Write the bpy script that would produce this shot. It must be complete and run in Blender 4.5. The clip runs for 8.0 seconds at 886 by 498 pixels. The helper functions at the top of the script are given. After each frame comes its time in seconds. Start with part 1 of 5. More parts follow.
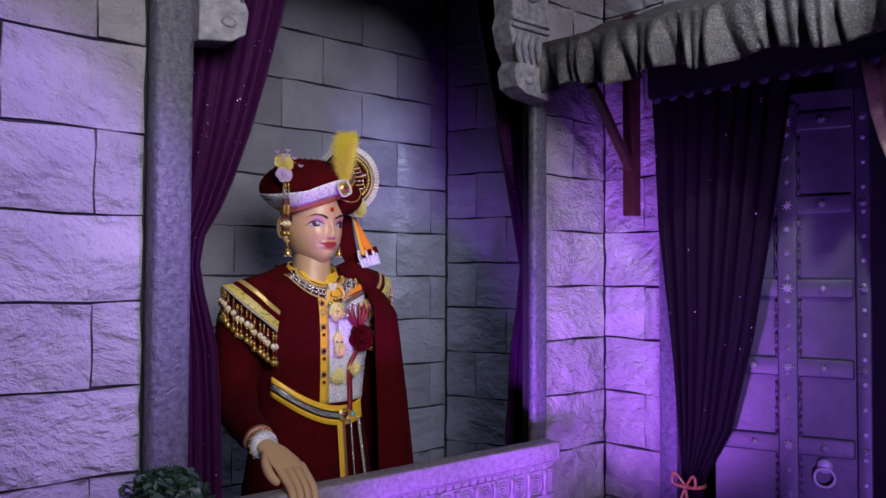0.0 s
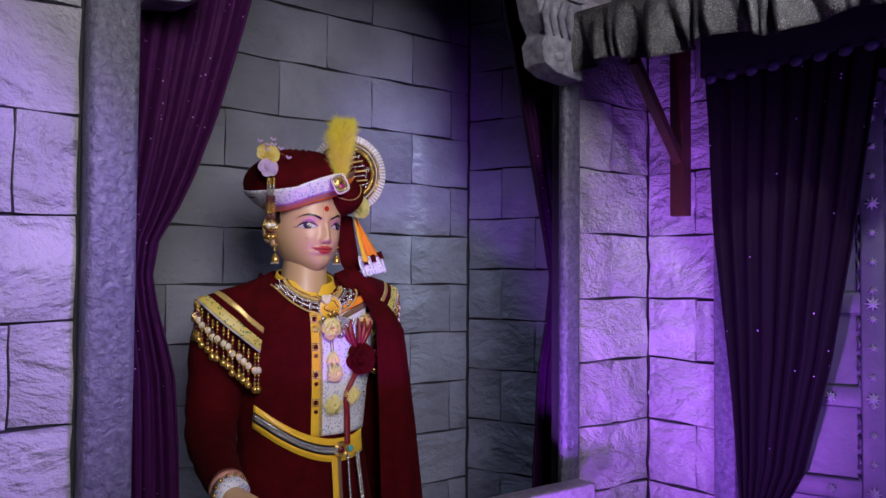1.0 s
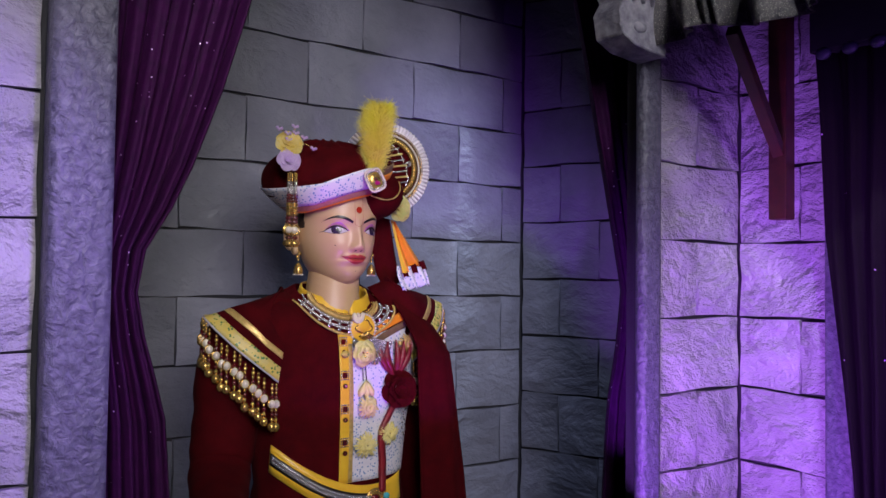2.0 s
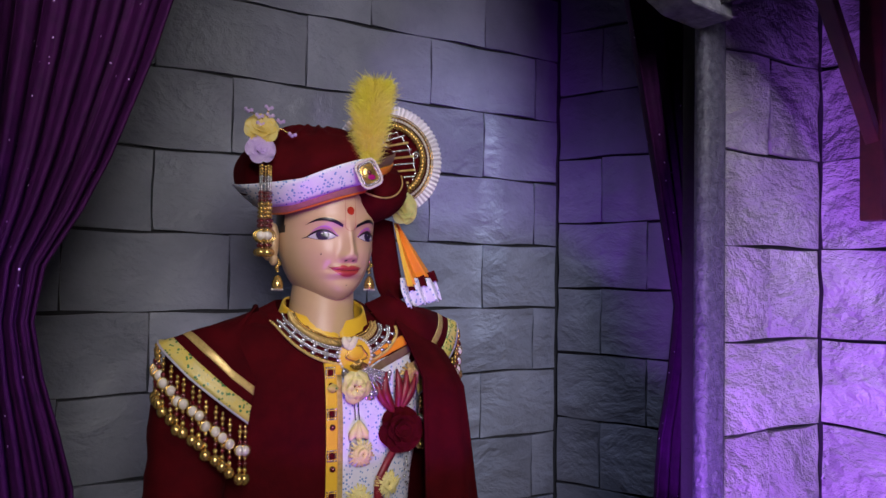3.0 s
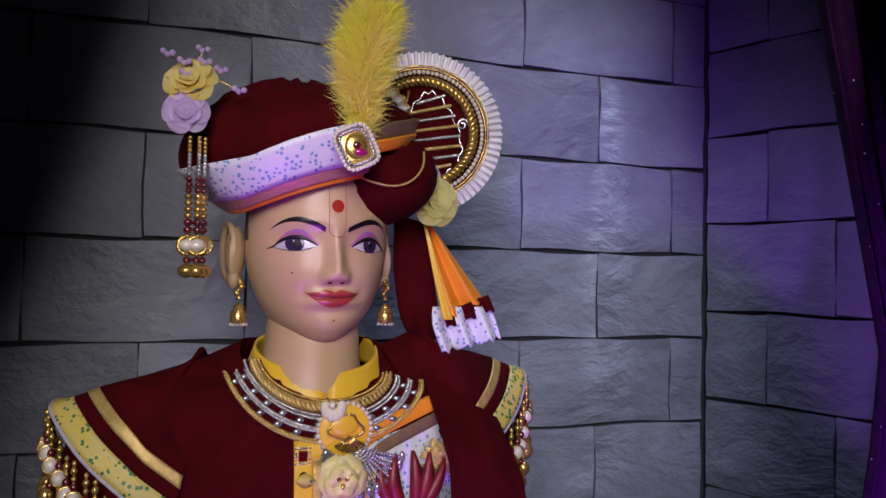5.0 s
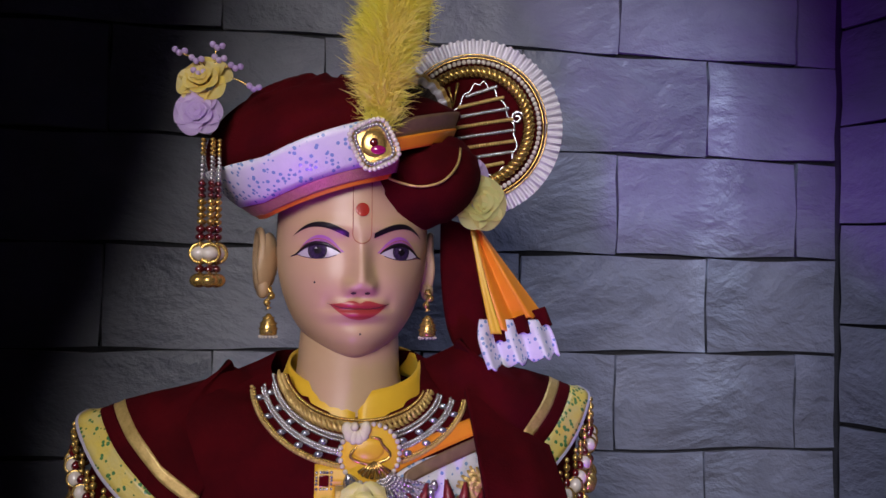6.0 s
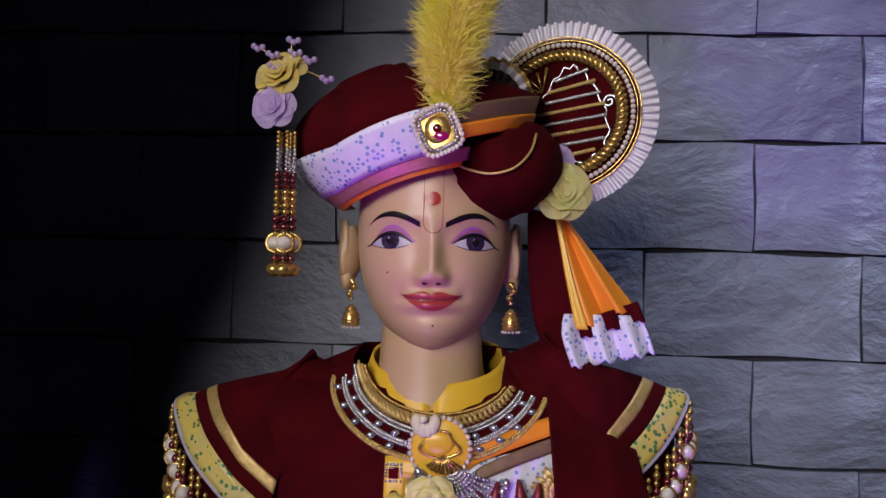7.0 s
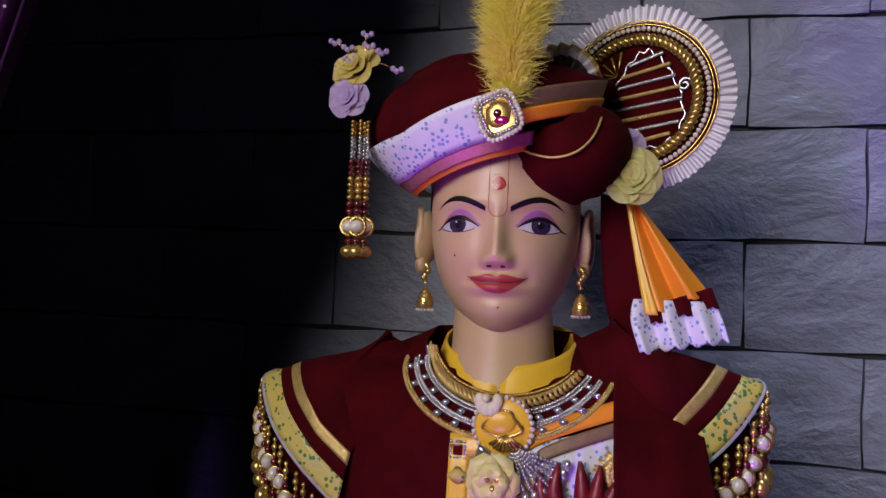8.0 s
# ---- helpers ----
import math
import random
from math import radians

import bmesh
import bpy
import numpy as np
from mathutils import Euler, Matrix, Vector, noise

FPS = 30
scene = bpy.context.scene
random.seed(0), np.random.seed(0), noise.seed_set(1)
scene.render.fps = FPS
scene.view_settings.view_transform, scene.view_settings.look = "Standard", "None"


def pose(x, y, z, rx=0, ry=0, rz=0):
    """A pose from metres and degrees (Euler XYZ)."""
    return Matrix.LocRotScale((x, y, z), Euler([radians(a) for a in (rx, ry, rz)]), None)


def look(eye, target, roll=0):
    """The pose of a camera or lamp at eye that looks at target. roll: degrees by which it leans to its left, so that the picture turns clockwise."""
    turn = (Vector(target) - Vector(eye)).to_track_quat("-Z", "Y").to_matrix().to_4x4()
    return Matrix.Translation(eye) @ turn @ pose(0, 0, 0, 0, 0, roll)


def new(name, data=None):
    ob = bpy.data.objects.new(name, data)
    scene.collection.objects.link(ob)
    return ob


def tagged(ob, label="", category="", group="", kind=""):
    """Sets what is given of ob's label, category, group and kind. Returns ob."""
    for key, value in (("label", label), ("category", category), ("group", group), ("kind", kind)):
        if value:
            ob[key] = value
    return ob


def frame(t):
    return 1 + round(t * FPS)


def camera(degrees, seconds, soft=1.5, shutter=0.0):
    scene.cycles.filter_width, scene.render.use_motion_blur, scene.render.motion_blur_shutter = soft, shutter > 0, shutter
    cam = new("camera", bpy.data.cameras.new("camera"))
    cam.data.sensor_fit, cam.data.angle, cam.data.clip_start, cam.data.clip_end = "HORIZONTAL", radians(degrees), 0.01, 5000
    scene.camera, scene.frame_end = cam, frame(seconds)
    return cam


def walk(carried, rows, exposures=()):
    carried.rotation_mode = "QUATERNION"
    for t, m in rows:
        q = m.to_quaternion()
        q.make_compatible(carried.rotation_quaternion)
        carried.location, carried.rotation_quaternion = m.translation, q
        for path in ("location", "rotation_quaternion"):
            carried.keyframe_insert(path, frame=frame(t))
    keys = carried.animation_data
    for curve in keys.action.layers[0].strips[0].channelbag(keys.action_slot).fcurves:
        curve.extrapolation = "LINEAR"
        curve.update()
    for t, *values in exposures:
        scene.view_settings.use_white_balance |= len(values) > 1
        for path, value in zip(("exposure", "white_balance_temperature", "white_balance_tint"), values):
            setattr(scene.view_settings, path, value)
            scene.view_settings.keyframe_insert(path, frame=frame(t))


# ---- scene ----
cam = camera(57.6, 8.0)
PATH = [
    (0, (0.0765, 0.1248, 1.4425), (1.3744, 1.6452, 1.5030), 0.25),
    (0.5, (0.2128, 0.2097, 1.4513), (1.4810, 1.7549, 1.5132), 0.28),
    (1, (0.3340, 0.3431, 1.4642), (1.5607, 1.9214, 1.5274), 0.42),
    (1.5, (0.4210, 0.4733, 1.4807), (1.6064, 2.0827, 1.5463), 0.51),
    (2, (0.5054, 0.6052, 1.4885), (1.6485, 2.2450, 1.5556), 0.76),
    (3.5, (0.8267, 0.9231, 1.5249), (1.8245, 2.6555, 1.5832), 0.77),
    (4, (0.9246, 1.0330, 1.5235), (1.8489, 2.8056, 1.5837), 0.77),
    (5.5, (1.1592, 1.1940, 1.5558), (1.6576, 3.1299, 1.6155), 1.21),
    (6, (1.2240, 1.2160, 1.5547), (1.5286, 3.1916, 1.6175), 1.18),
    (6.5, (1.2769, 1.2305, 1.5491), (1.3738, 3.2270, 1.6165), 1.31),
    (7, (1.3279, 1.2356, 1.5410), (1.1837, 3.2292, 1.6123), 1.55),
    (7.5, (1.3674, 1.2369, 1.5341), (1.0349, 3.2077, 1.6065), 1.78),
    (8, (1.3960, 1.2267, 1.5244), (0.9220, 3.1686, 1.5905), 2.14),
]
walk(cam, [(t, look(eye, target, roll)) for t, eye, target, roll in PATH],
     exposures=[(0.0, 0.30), (2.0, 0.25), (4.0, 0.18), (6.0, 0.04), (8.0, 0.0)])

# ---- world and lamps: a dark hall with stage spotlights ----
world = bpy.data.worlds.new("hall_dark")
scene.world = world
world.use_nodes = True
world.node_tree.nodes["Background"].inputs[0].default_value = (0.30, 0.25, 0.55, 1)
world.node_tree.nodes["Background"].inputs[1].default_value = 0.12


def spot(name, eye, target, watts, colour, degrees, radius=0.05, blend=0.5):
    data = bpy.data.lights.new(name, "SPOT")
    data.energy, data.color, data.spot_size, data.spot_blend = watts, colour, radians(degrees), blend
    data.shadow_soft_size = radius
    ob = new(name, data)
    ob.matrix_world = look(eye, target)
    return ob


spot("key_spotlight", (0.46, -0.75, 2.46), (1.33, 2.2, 1.58), 275, (1.0, 0.94, 0.95), 38, 0.75, 0.5)
spot("alcove_spotlight", (1.82, 2.02, 2.66), (1.76, 2.485, 0.82), 68, (0.60, 0.68, 1.0), 48, 0.12, 0.9)
spot("violet_side_spotlight", (0.93, 1.14, 0.72), (2.14, 1.57, 1.30), 142, (0.44, 0.13, 1.0), 48, 0.05, 0.8)
spot("violet_floor_spotlight", (1.05, 0.80, 0.32), (1.40, 1.68, 0.74), 110, (0.38, 0.06, 1.0), 48, 0.05, 0.7)
spot("violet_wall_spotlight", (0.98, 0.72, 1.95), (0.05, 1.745, 1.30), 64, (0.42, 0.22, 1.0), 62, 0.06, 0.4)
spot("violet_door_spotlight", (1.10, 0.30, 0.80), (2.22, 1.05, 1.25), 62, (0.38, 0.15, 1.0), 64, 0.08, 0.9)
spot("violet_rail_uplight", (1.13, 1.60, 1.00), (1.255, 1.97, 1.630), 11, (0.46, 0.06, 1.0), 20, 0.02, 0.7)
spot("awning_spotlight", (0.55, -0.3, 3.3), (1.98, 0.78, 2.24), 190, (0.85, 0.84, 1.0), 36, 0.06, 0.8)
# added fill from the rear of the hall, no known lamp; lifts the shadows
spot("hall_wash_spotlight", (-1.2, -4.1, 3.2), (1.0, 1.9, 1.5), 105, (0.52, 0.41, 1.0), 70, 0.30, 0.6)
spot("alcove_downlight", (1.890, 2.380, 2.70), (1.890, 2.485, 1.52), 110, (0.72, 0.84, 1.0), 6, 0.008, 0.8)


# ---- materials ----
def mat(name, colour, rough=0.6, metal=0.0, second=None, scale=20.0, bump=0.0, bump_scale=60.0, sheen=0.0,
        spec=0.5, vary=0.0, glitter=None, ridged=False, coat=0.0, detail=6.0, dots=0.30, thin=False):
    """A principled material: two colours mixed by noise, a bump of noise, and a random shift from thing to thing."""
    m = bpy.data.materials.new(name)
    m.use_nodes = True
    nt = m.node_tree
    bsdf = nt.nodes["Principled BSDF"]
    link = nt.links.new
    bsdf.inputs["Roughness"].default_value = rough
    bsdf.inputs["Metallic"].default_value = metal
    bsdf.inputs["Specular IOR Level"].default_value = spec
    bsdf.inputs["Sheen Weight"].default_value = sheen
    bsdf.inputs["Coat Weight"].default_value = coat
    if sheen:
        bsdf.inputs["Sheen Tint"].default_value = (*[min(1, c * 4 + 0.1) for c in colour], 1)
        bsdf.inputs["Sheen Roughness"].default_value = 0.4
    tc = nt.nodes.new("ShaderNodeTexCoord")
    info = nt.nodes.new("ShaderNodeObjectInfo")
    shift = nt.nodes.new("ShaderNodeVectorMath")
    shift.operation = "MULTIPLY_ADD"
    link(info.outputs["Random"], shift.inputs[0])
    shift.inputs[1].default_value = (31.0, 17.0, 23.0)
    link(tc.outputs["Object"], shift.inputs[2])
    where = shift.outputs[0]
    noise_a = nt.nodes.new("ShaderNodeTexNoise")
    noise_a.inputs["Scale"].default_value = scale
    noise_a.inputs["Detail"].default_value = detail
    noise_a.inputs["Roughness"].default_value = 0.6
    link(where, noise_a.inputs["Vector"])
    ramp = nt.nodes.new("ShaderNodeMapRange")
    ramp.inputs[1].default_value, ramp.inputs[2].default_value = 0.32, 0.68
    link(noise_a.outputs["Fac"], ramp.inputs[0])
    mix = nt.nodes.new("ShaderNodeMix")
    mix.data_type = "RGBA"
    second = second or tuple(c * 0.75 for c in colour)
    mix.inputs["A"].default_value = (*colour, 1)
    mix.inputs["B"].default_value = (*second, 1)
    link(ramp.outputs[0], mix.inputs["Factor"])
    out = mix.outputs["Result"]
    if vary:
        hsv = nt.nodes.new("ShaderNodeHueSaturation")
        val = nt.nodes.new("ShaderNodeMapRange")
        val.inputs[3].default_value, val.inputs[4].default_value = 1 - vary, 1 + vary
        link(info.outputs["Random"], val.inputs[0])
        link(val.outputs[0], hsv.inputs["Value"])
        link(out, hsv.inputs["Color"])
        out = hsv.outputs[0]
    if glitter:
        size, share, tone = glitter
        vor = nt.nodes.new("ShaderNodeTexVoronoi")
        vor.inputs["Scale"].default_value = size
        link(where, vor.inputs["Vector"])
        sep = nt.nodes.new("ShaderNodeSeparateColor")
        link(vor.outputs["Color"], sep.inputs[0])
        lit = nt.nodes.new("ShaderNodeMath")
        lit.operation = "LESS_THAN"
        lit.inputs[1].default_value = share
        link(sep.outputs[0], lit.inputs[0])
        near = nt.nodes.new("ShaderNodeMath")
        near.operation = "LESS_THAN"
        near.inputs[1].default_value = dots
        link(vor.outputs["Distance"], near.inputs[0])
        both = nt.nodes.new("ShaderNodeMath")
        both.operation = "MULTIPLY"
        link(lit.outputs[0], both.inputs[0])
        link(near.outputs[0], both.inputs[1])
        gm = nt.nodes.new("ShaderNodeMix")
        gm.data_type = "RGBA"
        gm.inputs["B"].default_value = (*tone, 1)
        link(out, gm.inputs["A"])
        link(both.outputs[0], gm.inputs["Factor"])
        out = gm.outputs["Result"]
        ro = nt.nodes.new("ShaderNodeMapRange")
        ro.inputs[3].default_value, ro.inputs[4].default_value = rough, 0.25
        link(both.outputs[0], ro.inputs[0])
        link(ro.outputs[0], bsdf.inputs["Roughness"])
    link(out, bsdf.inputs["Base Color"])
    if thin:
        # light passes through thin petals and barbs
        glow = nt.nodes.new("ShaderNodeBsdfTranslucent")
        link(out, glow.inputs["Color"])
        blend = nt.nodes.new("ShaderNodeMixShader")
        blend.inputs[0].default_value = 0.5
        link(bsdf.outputs[0], blend.inputs[1])
        link(glow.outputs[0], blend.inputs[2])
        link(blend.outputs[0], nt.nodes["Material Output"].inputs["Surface"])
    if bump:
        nb = nt.nodes.new("ShaderNodeTexNoise")
        nb.inputs["Scale"].default_value = bump_scale
        nb.inputs["Detail"].default_value = 8.0
        nb.inputs["Distortion"].default_value = 0.6
        if ridged:
            nb.noise_type = "RIDGED_MULTIFRACTAL"
            nb.inputs["Distortion"].default_value = 1.2
        if not ridged:
            link(where, nb.inputs["Vector"])
        height = nb.outputs["Fac"]
        if ridged:
            # chisel marks: slanted, stretched ridges over a coarse swell
            turn = nt.nodes.new("ShaderNodeMapping")
            turn.inputs["Rotation"].default_value = (0.3, 0.7, 0.2)
            turn.inputs["Scale"].default_value = (0.9, 1.0, 1.3)
            link(where, turn.inputs["Vector"])
            link(turn.outputs[0], nb.inputs["Vector"])
            swell = nt.nodes.new("ShaderNodeTexNoise")
            swell.inputs["Scale"].default_value = bump_scale
            swell.inputs["Detail"].default_value = 7.0
            swell.inputs["Roughness"].default_value = 0.60
            swell.inputs["Distortion"].default_value = 0.25
            link(turn.outputs[0], swell.inputs["Vector"])
            add = nt.nodes.new("ShaderNodeMath")
            add.operation = "MULTIPLY_ADD"
            add.inputs[1].default_value = 0.13
            link(nb.outputs["Fac"], add.inputs[0])
            link(swell.outputs["Fac"], add.inputs[2])
            height = add.outputs[0]
        bn = nt.nodes.new("ShaderNodeBump")
        bn.inputs["Strength"].default_value = 1.0
        bn.inputs["Distance"].default_value = bump
        link(height, bn.inputs["Height"])
        link(bn.outputs[0], bsdf.inputs["Normal"])
    return m


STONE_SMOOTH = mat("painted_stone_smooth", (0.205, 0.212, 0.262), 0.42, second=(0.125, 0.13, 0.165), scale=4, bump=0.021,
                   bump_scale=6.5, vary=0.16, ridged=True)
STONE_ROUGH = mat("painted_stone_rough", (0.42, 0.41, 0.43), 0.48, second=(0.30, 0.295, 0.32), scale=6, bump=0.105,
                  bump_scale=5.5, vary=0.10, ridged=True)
MORTAR = mat("dark_mortar", (0.03, 0.03, 0.035), 0.9, bump=0.002, bump_scale=80)
PILASTER = mat("speckled_stone_paint", (0.16, 0.16, 0.20), 0.42, second=(0.055, 0.055, 0.085), scale=75, bump=0.007,
               bump_scale=80)
CARVED = mat("carved_grey_stone", (0.36, 0.36, 0.40), 0.5, second=(0.15, 0.15, 0.19), scale=40, bump=0.005, bump_scale=70)
# unseen hall surfaces, lightened to bounce lamp light into the shadows
BOUNCE_PLASTER = mat("hall_plaster", (0.30, 0.29, 0.31), 0.8, bump=0.002)
FLOOR_STONE = mat("hall_floor_stone", (0.24, 0.23, 0.23), 0.4, bump=0.001)
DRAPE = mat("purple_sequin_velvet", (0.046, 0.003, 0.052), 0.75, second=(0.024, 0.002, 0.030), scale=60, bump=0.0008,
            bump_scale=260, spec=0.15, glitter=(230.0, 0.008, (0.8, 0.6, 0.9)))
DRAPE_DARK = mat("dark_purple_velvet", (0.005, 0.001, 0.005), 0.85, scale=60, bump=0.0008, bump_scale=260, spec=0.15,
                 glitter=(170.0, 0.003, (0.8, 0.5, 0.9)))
AWNING_CLOTH = mat("silver_glitter_awning_cloth", (0.030, 0.030, 0.034), 0.5, second=(0.085, 0.083, 0.078), scale=30, bump=0.004,
                   bump_scale=120, glitter=(520.0, 0.30, (0.40, 0.39, 0.34)), dots=0.36)
RED_WOOD = mat("dark_red_wood", (0.060, 0.009, 0.007), 0.5, second=(0.030, 0.006, 0.004), scale=30, bump=0.001, bump_scale=40)
DOOR_PAINT = mat("blue_grey_door_paint", (0.05, 0.048, 0.066), 0.5, second=(0.028, 0.027, 0.04), scale=14, bump=0.002,
                 bump_scale=30)
DOOR_IRON = mat("pale_worn_metal", (0.42, 0.41, 0.46), 0.45, 0.1, scale=60, bump=0.001)
RAIL_PAINT = mat("carved_parapet_stone", (0.36, 0.34, 0.38), 0.5, second=(0.2, 0.19, 0.22), scale=70, bump=0.003, bump_scale=75)
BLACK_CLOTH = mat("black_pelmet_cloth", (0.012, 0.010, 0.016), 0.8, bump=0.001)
LEAF = mat("green_leaf", (0.035, 0.10, 0.03), 0.5, second=(0.015, 0.05, 0.02), scale=40, vary=0.2)
ROPE = mat("gold_red_cord", (0.26, 0.06, 0.03), 0.5, second=(0.32, 0.2, 0.06), scale=120)
STRIPED = mat("beige_gold_drape", (0.42, 0.32, 0.2), 0.5, second=(0.2, 0.13, 0.08), scale=30, bump=0.001)


# ---- mesh helpers ----
def part(name, bm, material, parent=None, label="", smooth=True, thick=0.0):
    """One mesh object out of a bmesh, under a thing or a part."""
    me = bpy.data.meshes.new(name)
    bm.normal_update()
    bm.to_mesh(me)
    bm.free()
    for m in material if isinstance(material, (list, tuple)) else [material]:
        me.materials.append(m)
    if smooth:
        for p in me.polygons:
            p.use_smooth = True
    ob = new(name, me)
    if parent:
        ob.parent = parent
    if label:
        tagged(ob, label)
    if thick:
        mod = ob.modifiers.new("thickness", "SOLIDIFY")
        mod.thickness, mod.offset = thick, 0.0
    return ob


def thing(name, label, category, group="", at=(0, 0, 0)):
    ob = new(name)
    ob.location = at
    ob.empty_display_size = 0.05
    return tagged(ob, label, category, group)


def box(bm, lo, hi, bevel=0.0):
    made = bmesh.ops.create_cube(bm, size=1.0)["verts"]
    for v in made:
        v.co = Vector([lo[i] + (hi[i] - lo[i]) * (v.co[i] + 0.5) for i in range(3)])
    if bevel:
        edges = list({e for v in made for e in v.link_edges})
        bmesh.ops.bevel(bm, geom=edges, offset=bevel, segments=2, affect="EDGES", profile=0.6)
    return bm


def ball(bm, c, r, u=8, v=6, squash=(1, 1, 1), m=None):
    rot = m or Matrix()
    t = Matrix.Translation(c) @ rot @ Matrix.Diagonal((r * squash[0], r * squash[1], r * squash[2], 1))
    return bmesh.ops.create_uvsphere(bm, u_segments=u, v_segments=v, radius=1.0, matrix=t)["verts"]


def sheet(bm, rows, closed=False, index=0):
    """A surface through rows of points."""
    grid = [[bm.verts.new(p) for p in row] for row in rows]
    n = len(grid[0])
    for a, b in zip(grid, grid[1:]):
        for i in range(n if closed else n - 1):
            j = (i + 1) % n
            f = bm.faces.new((a[i], a[j], b[j], b[i]))
            f.material_index = index
    return grid


def tube(bm, pts, r, sides=6, caps=True, index=0):
    """A round bar along points; r is a number or one radius a point."""
    pts = [Vector(p) for p in pts]
    rad = r if isinstance(r, (list, tuple)) else [r] * len(pts)
    rows, ref = [], None
    for i, p in enumerate(pts):
        d = (pts[min(i + 1, len(pts) - 1)] - pts[max(i - 1, 0)]).normalized()
        if ref is None:
            ref = d.orthogonal().normalized()
        ref = (ref - d * ref.dot(d)).normalized()
        side = d.cross(ref)
        rows.append([p + (ref * math.cos(a) + side * math.sin(a)) * rad[i]
                     for a in (2 * math.pi * k / sides for k in range(sides))])
    grid = sheet(bm, rows, True, index)
    if caps:
        for ring in (grid[0][::-1], grid[-1]):
            bm.faces.new(ring).material_index = index
    return bm


def smooth_path(keys, n):
    """n points along a smooth curve through key points."""
    keys = [Vector(k) for k in keys]
    out = []
    for i in range(n):
        s = i / (n - 1) * (len(keys) - 1)
        k = min(int(s), len(keys) - 2)
        f = s - k
        p0, p1, p2, p3 = keys[max(k - 1, 0)], keys[k], keys[k + 1], keys[min(k + 2, len(keys) - 1)]
        out.append(0.5 * ((2 * p1) + (p2 - p0) * f + (2 * p0 - 5 * p1 + 4 * p2 - p3) * f * f + (3 * p1 - p0 - 3 * p2 + p3) * f ** 3))
    return out


def beads(bm, x, y, z, marks, stretch=1.0):
    """A string of beads turned in one piece. marks: radius and material of each bead, from the top down. Returns the places of the beads."""
    pts, radii, index, places = [], [], [], []
    for r, what in marks:
        half = r * stretch
        for k in range(7):
            a = math.pi * k / 6
            pts.append((x, y, z - half + half * math.cos(a) - 1e-5 * k))
            radii.append(max(0.0007, r * math.sin(a)))
            index.append(what)
        places.append((x, y, z - half, r, what))
        z -= 2 * half + 0.0003
    rows = [[(p[0] + q * math.cos(b), p[1] + q * math.sin(b), p[2]) for b in (2 * math.pi * k / 9 for k in range(9))] for p, q in zip(pts, radii)]
    first = len(bm.faces)
    sheet(bm, rows, True)
    bm.faces.ensure_lookup_table()
    for j in range(len(rows) - 1):
        for k in range(9):
            bm.faces[first + j * 9 + k].material_index = index[j]
    return places


def ring(bm, c, rad, r, normal=(0, -1, 0), n=24, sides=6):
    q = Vector((0, 0, 1)).rotation_difference(Vector(normal))
    rows = []
    for i in range(n):
        a = 2 * math.pi * i / n
        mid = Vector((math.cos(a), math.sin(a), 0))
        rows.append([Vector(c) + q @ (mid * (rad + r * math.cos(b)) + Vector((0, 0, r * math.sin(b))))
                     for b in (2 * math.pi * k / sides for k in range(sides))])
    rows.append(rows[0])
    sheet(bm, rows, True)
    bmesh.ops.remove_doubles(bm, verts=bm.verts[:], dist=1e-7)


def slab(name, lo, hi, material, label, category="wall"):
    bm = bmesh.new()
    box(bm, lo, hi)
    return tagged(part(name, bm, material, smooth=False), label, category, kind="structure")


# ---- the hall and the alcove ----
slab("floor", (-3.5, -4.5, -0.1), (3.5, 3.2, 0.0), FLOOR_STONE, "dark stone floor of the hall", "floor")
slab("ceiling", (-3.5, -4.5, 3.6), (3.5, 3.2, 3.7), BOUNCE_PLASTER, "dark unlit ceiling over the hall", "ceiling")
slab("wall_hall_rear", (-3.5, -4.6, 0), (3.5, -4.5, 3.6), BOUNCE_PLASTER, "plain grey plaster wall at the rear of the hall")
slab("wall_hall_left", (-3.6, -4.5, 0), (-3.5, 3.2, 3.6), BOUNCE_PLASTER, "plain grey plaster wall of the hall")
slab("wall_hall_right", (3.5, -4.5, 0), (3.6, 3.2, 3.6), BOUNCE_PLASTER, "plain grey plaster wall of the hall")
slab("wall_hall_far", (-3.5, 3.2, 0), (3.5, 3.3, 3.6), BOUNCE_PLASTER, "plain grey plaster wall behind the set")
wall_left = slab("wall_front_left", (-2.6, 1.757, 0), (0.70, 1.80, 3.0), MORTAR, "grey stone block facade beside the alcove opening")
wall_right = slab("wall_front_right", (1.82, 1.757, 0), (2.147, 1.80, 3.0), MORTAR, "grey stone block facade between alcove and side wall")
slab("wall_front_lintel", (0.70, 1.757, 2.42), (1.82, 1.80, 3.0), MORTAR, "plain facade above the alcove opening")
wall_back = slab("wall_back", (-0.2, 2.497, 0), (2.30, 2.535, 2.75), MORTAR, "grey stone block rear wall of the alcove")
slab("alcove_ceiling", (-0.2, 1.80, 2.75), (2.7, 2.535, 2.79), BOUNCE_PLASTER, "dark ceiling of the alcove", "ceiling")
wall_alcove_left = slab("wall_alcove_left", (-0.24, 1.80, 0), (-0.2, 2.535, 2.75), BOUNCE_PLASTER, "plain grey side wall of the alcove")
wall_side = slab("wall_side", (2.147, 1.528, 0), (2.19, 1.757, 3.0), MORTAR, "violet-lit stone block return wall beside the curtained doorway")
slab("wall_side_lintel", (2.147, 0.42, 2.02), (2.19, 1.528, 3.0), BOUNCE_PLASTER, "plain plaster wall above the curtained doorway")
slab("wall_side_near", (2.147, -4.5, 0), (2.19, 0.42, 3.0), BOUNCE_PLASTER, "plain grey plaster wall past the doorway")
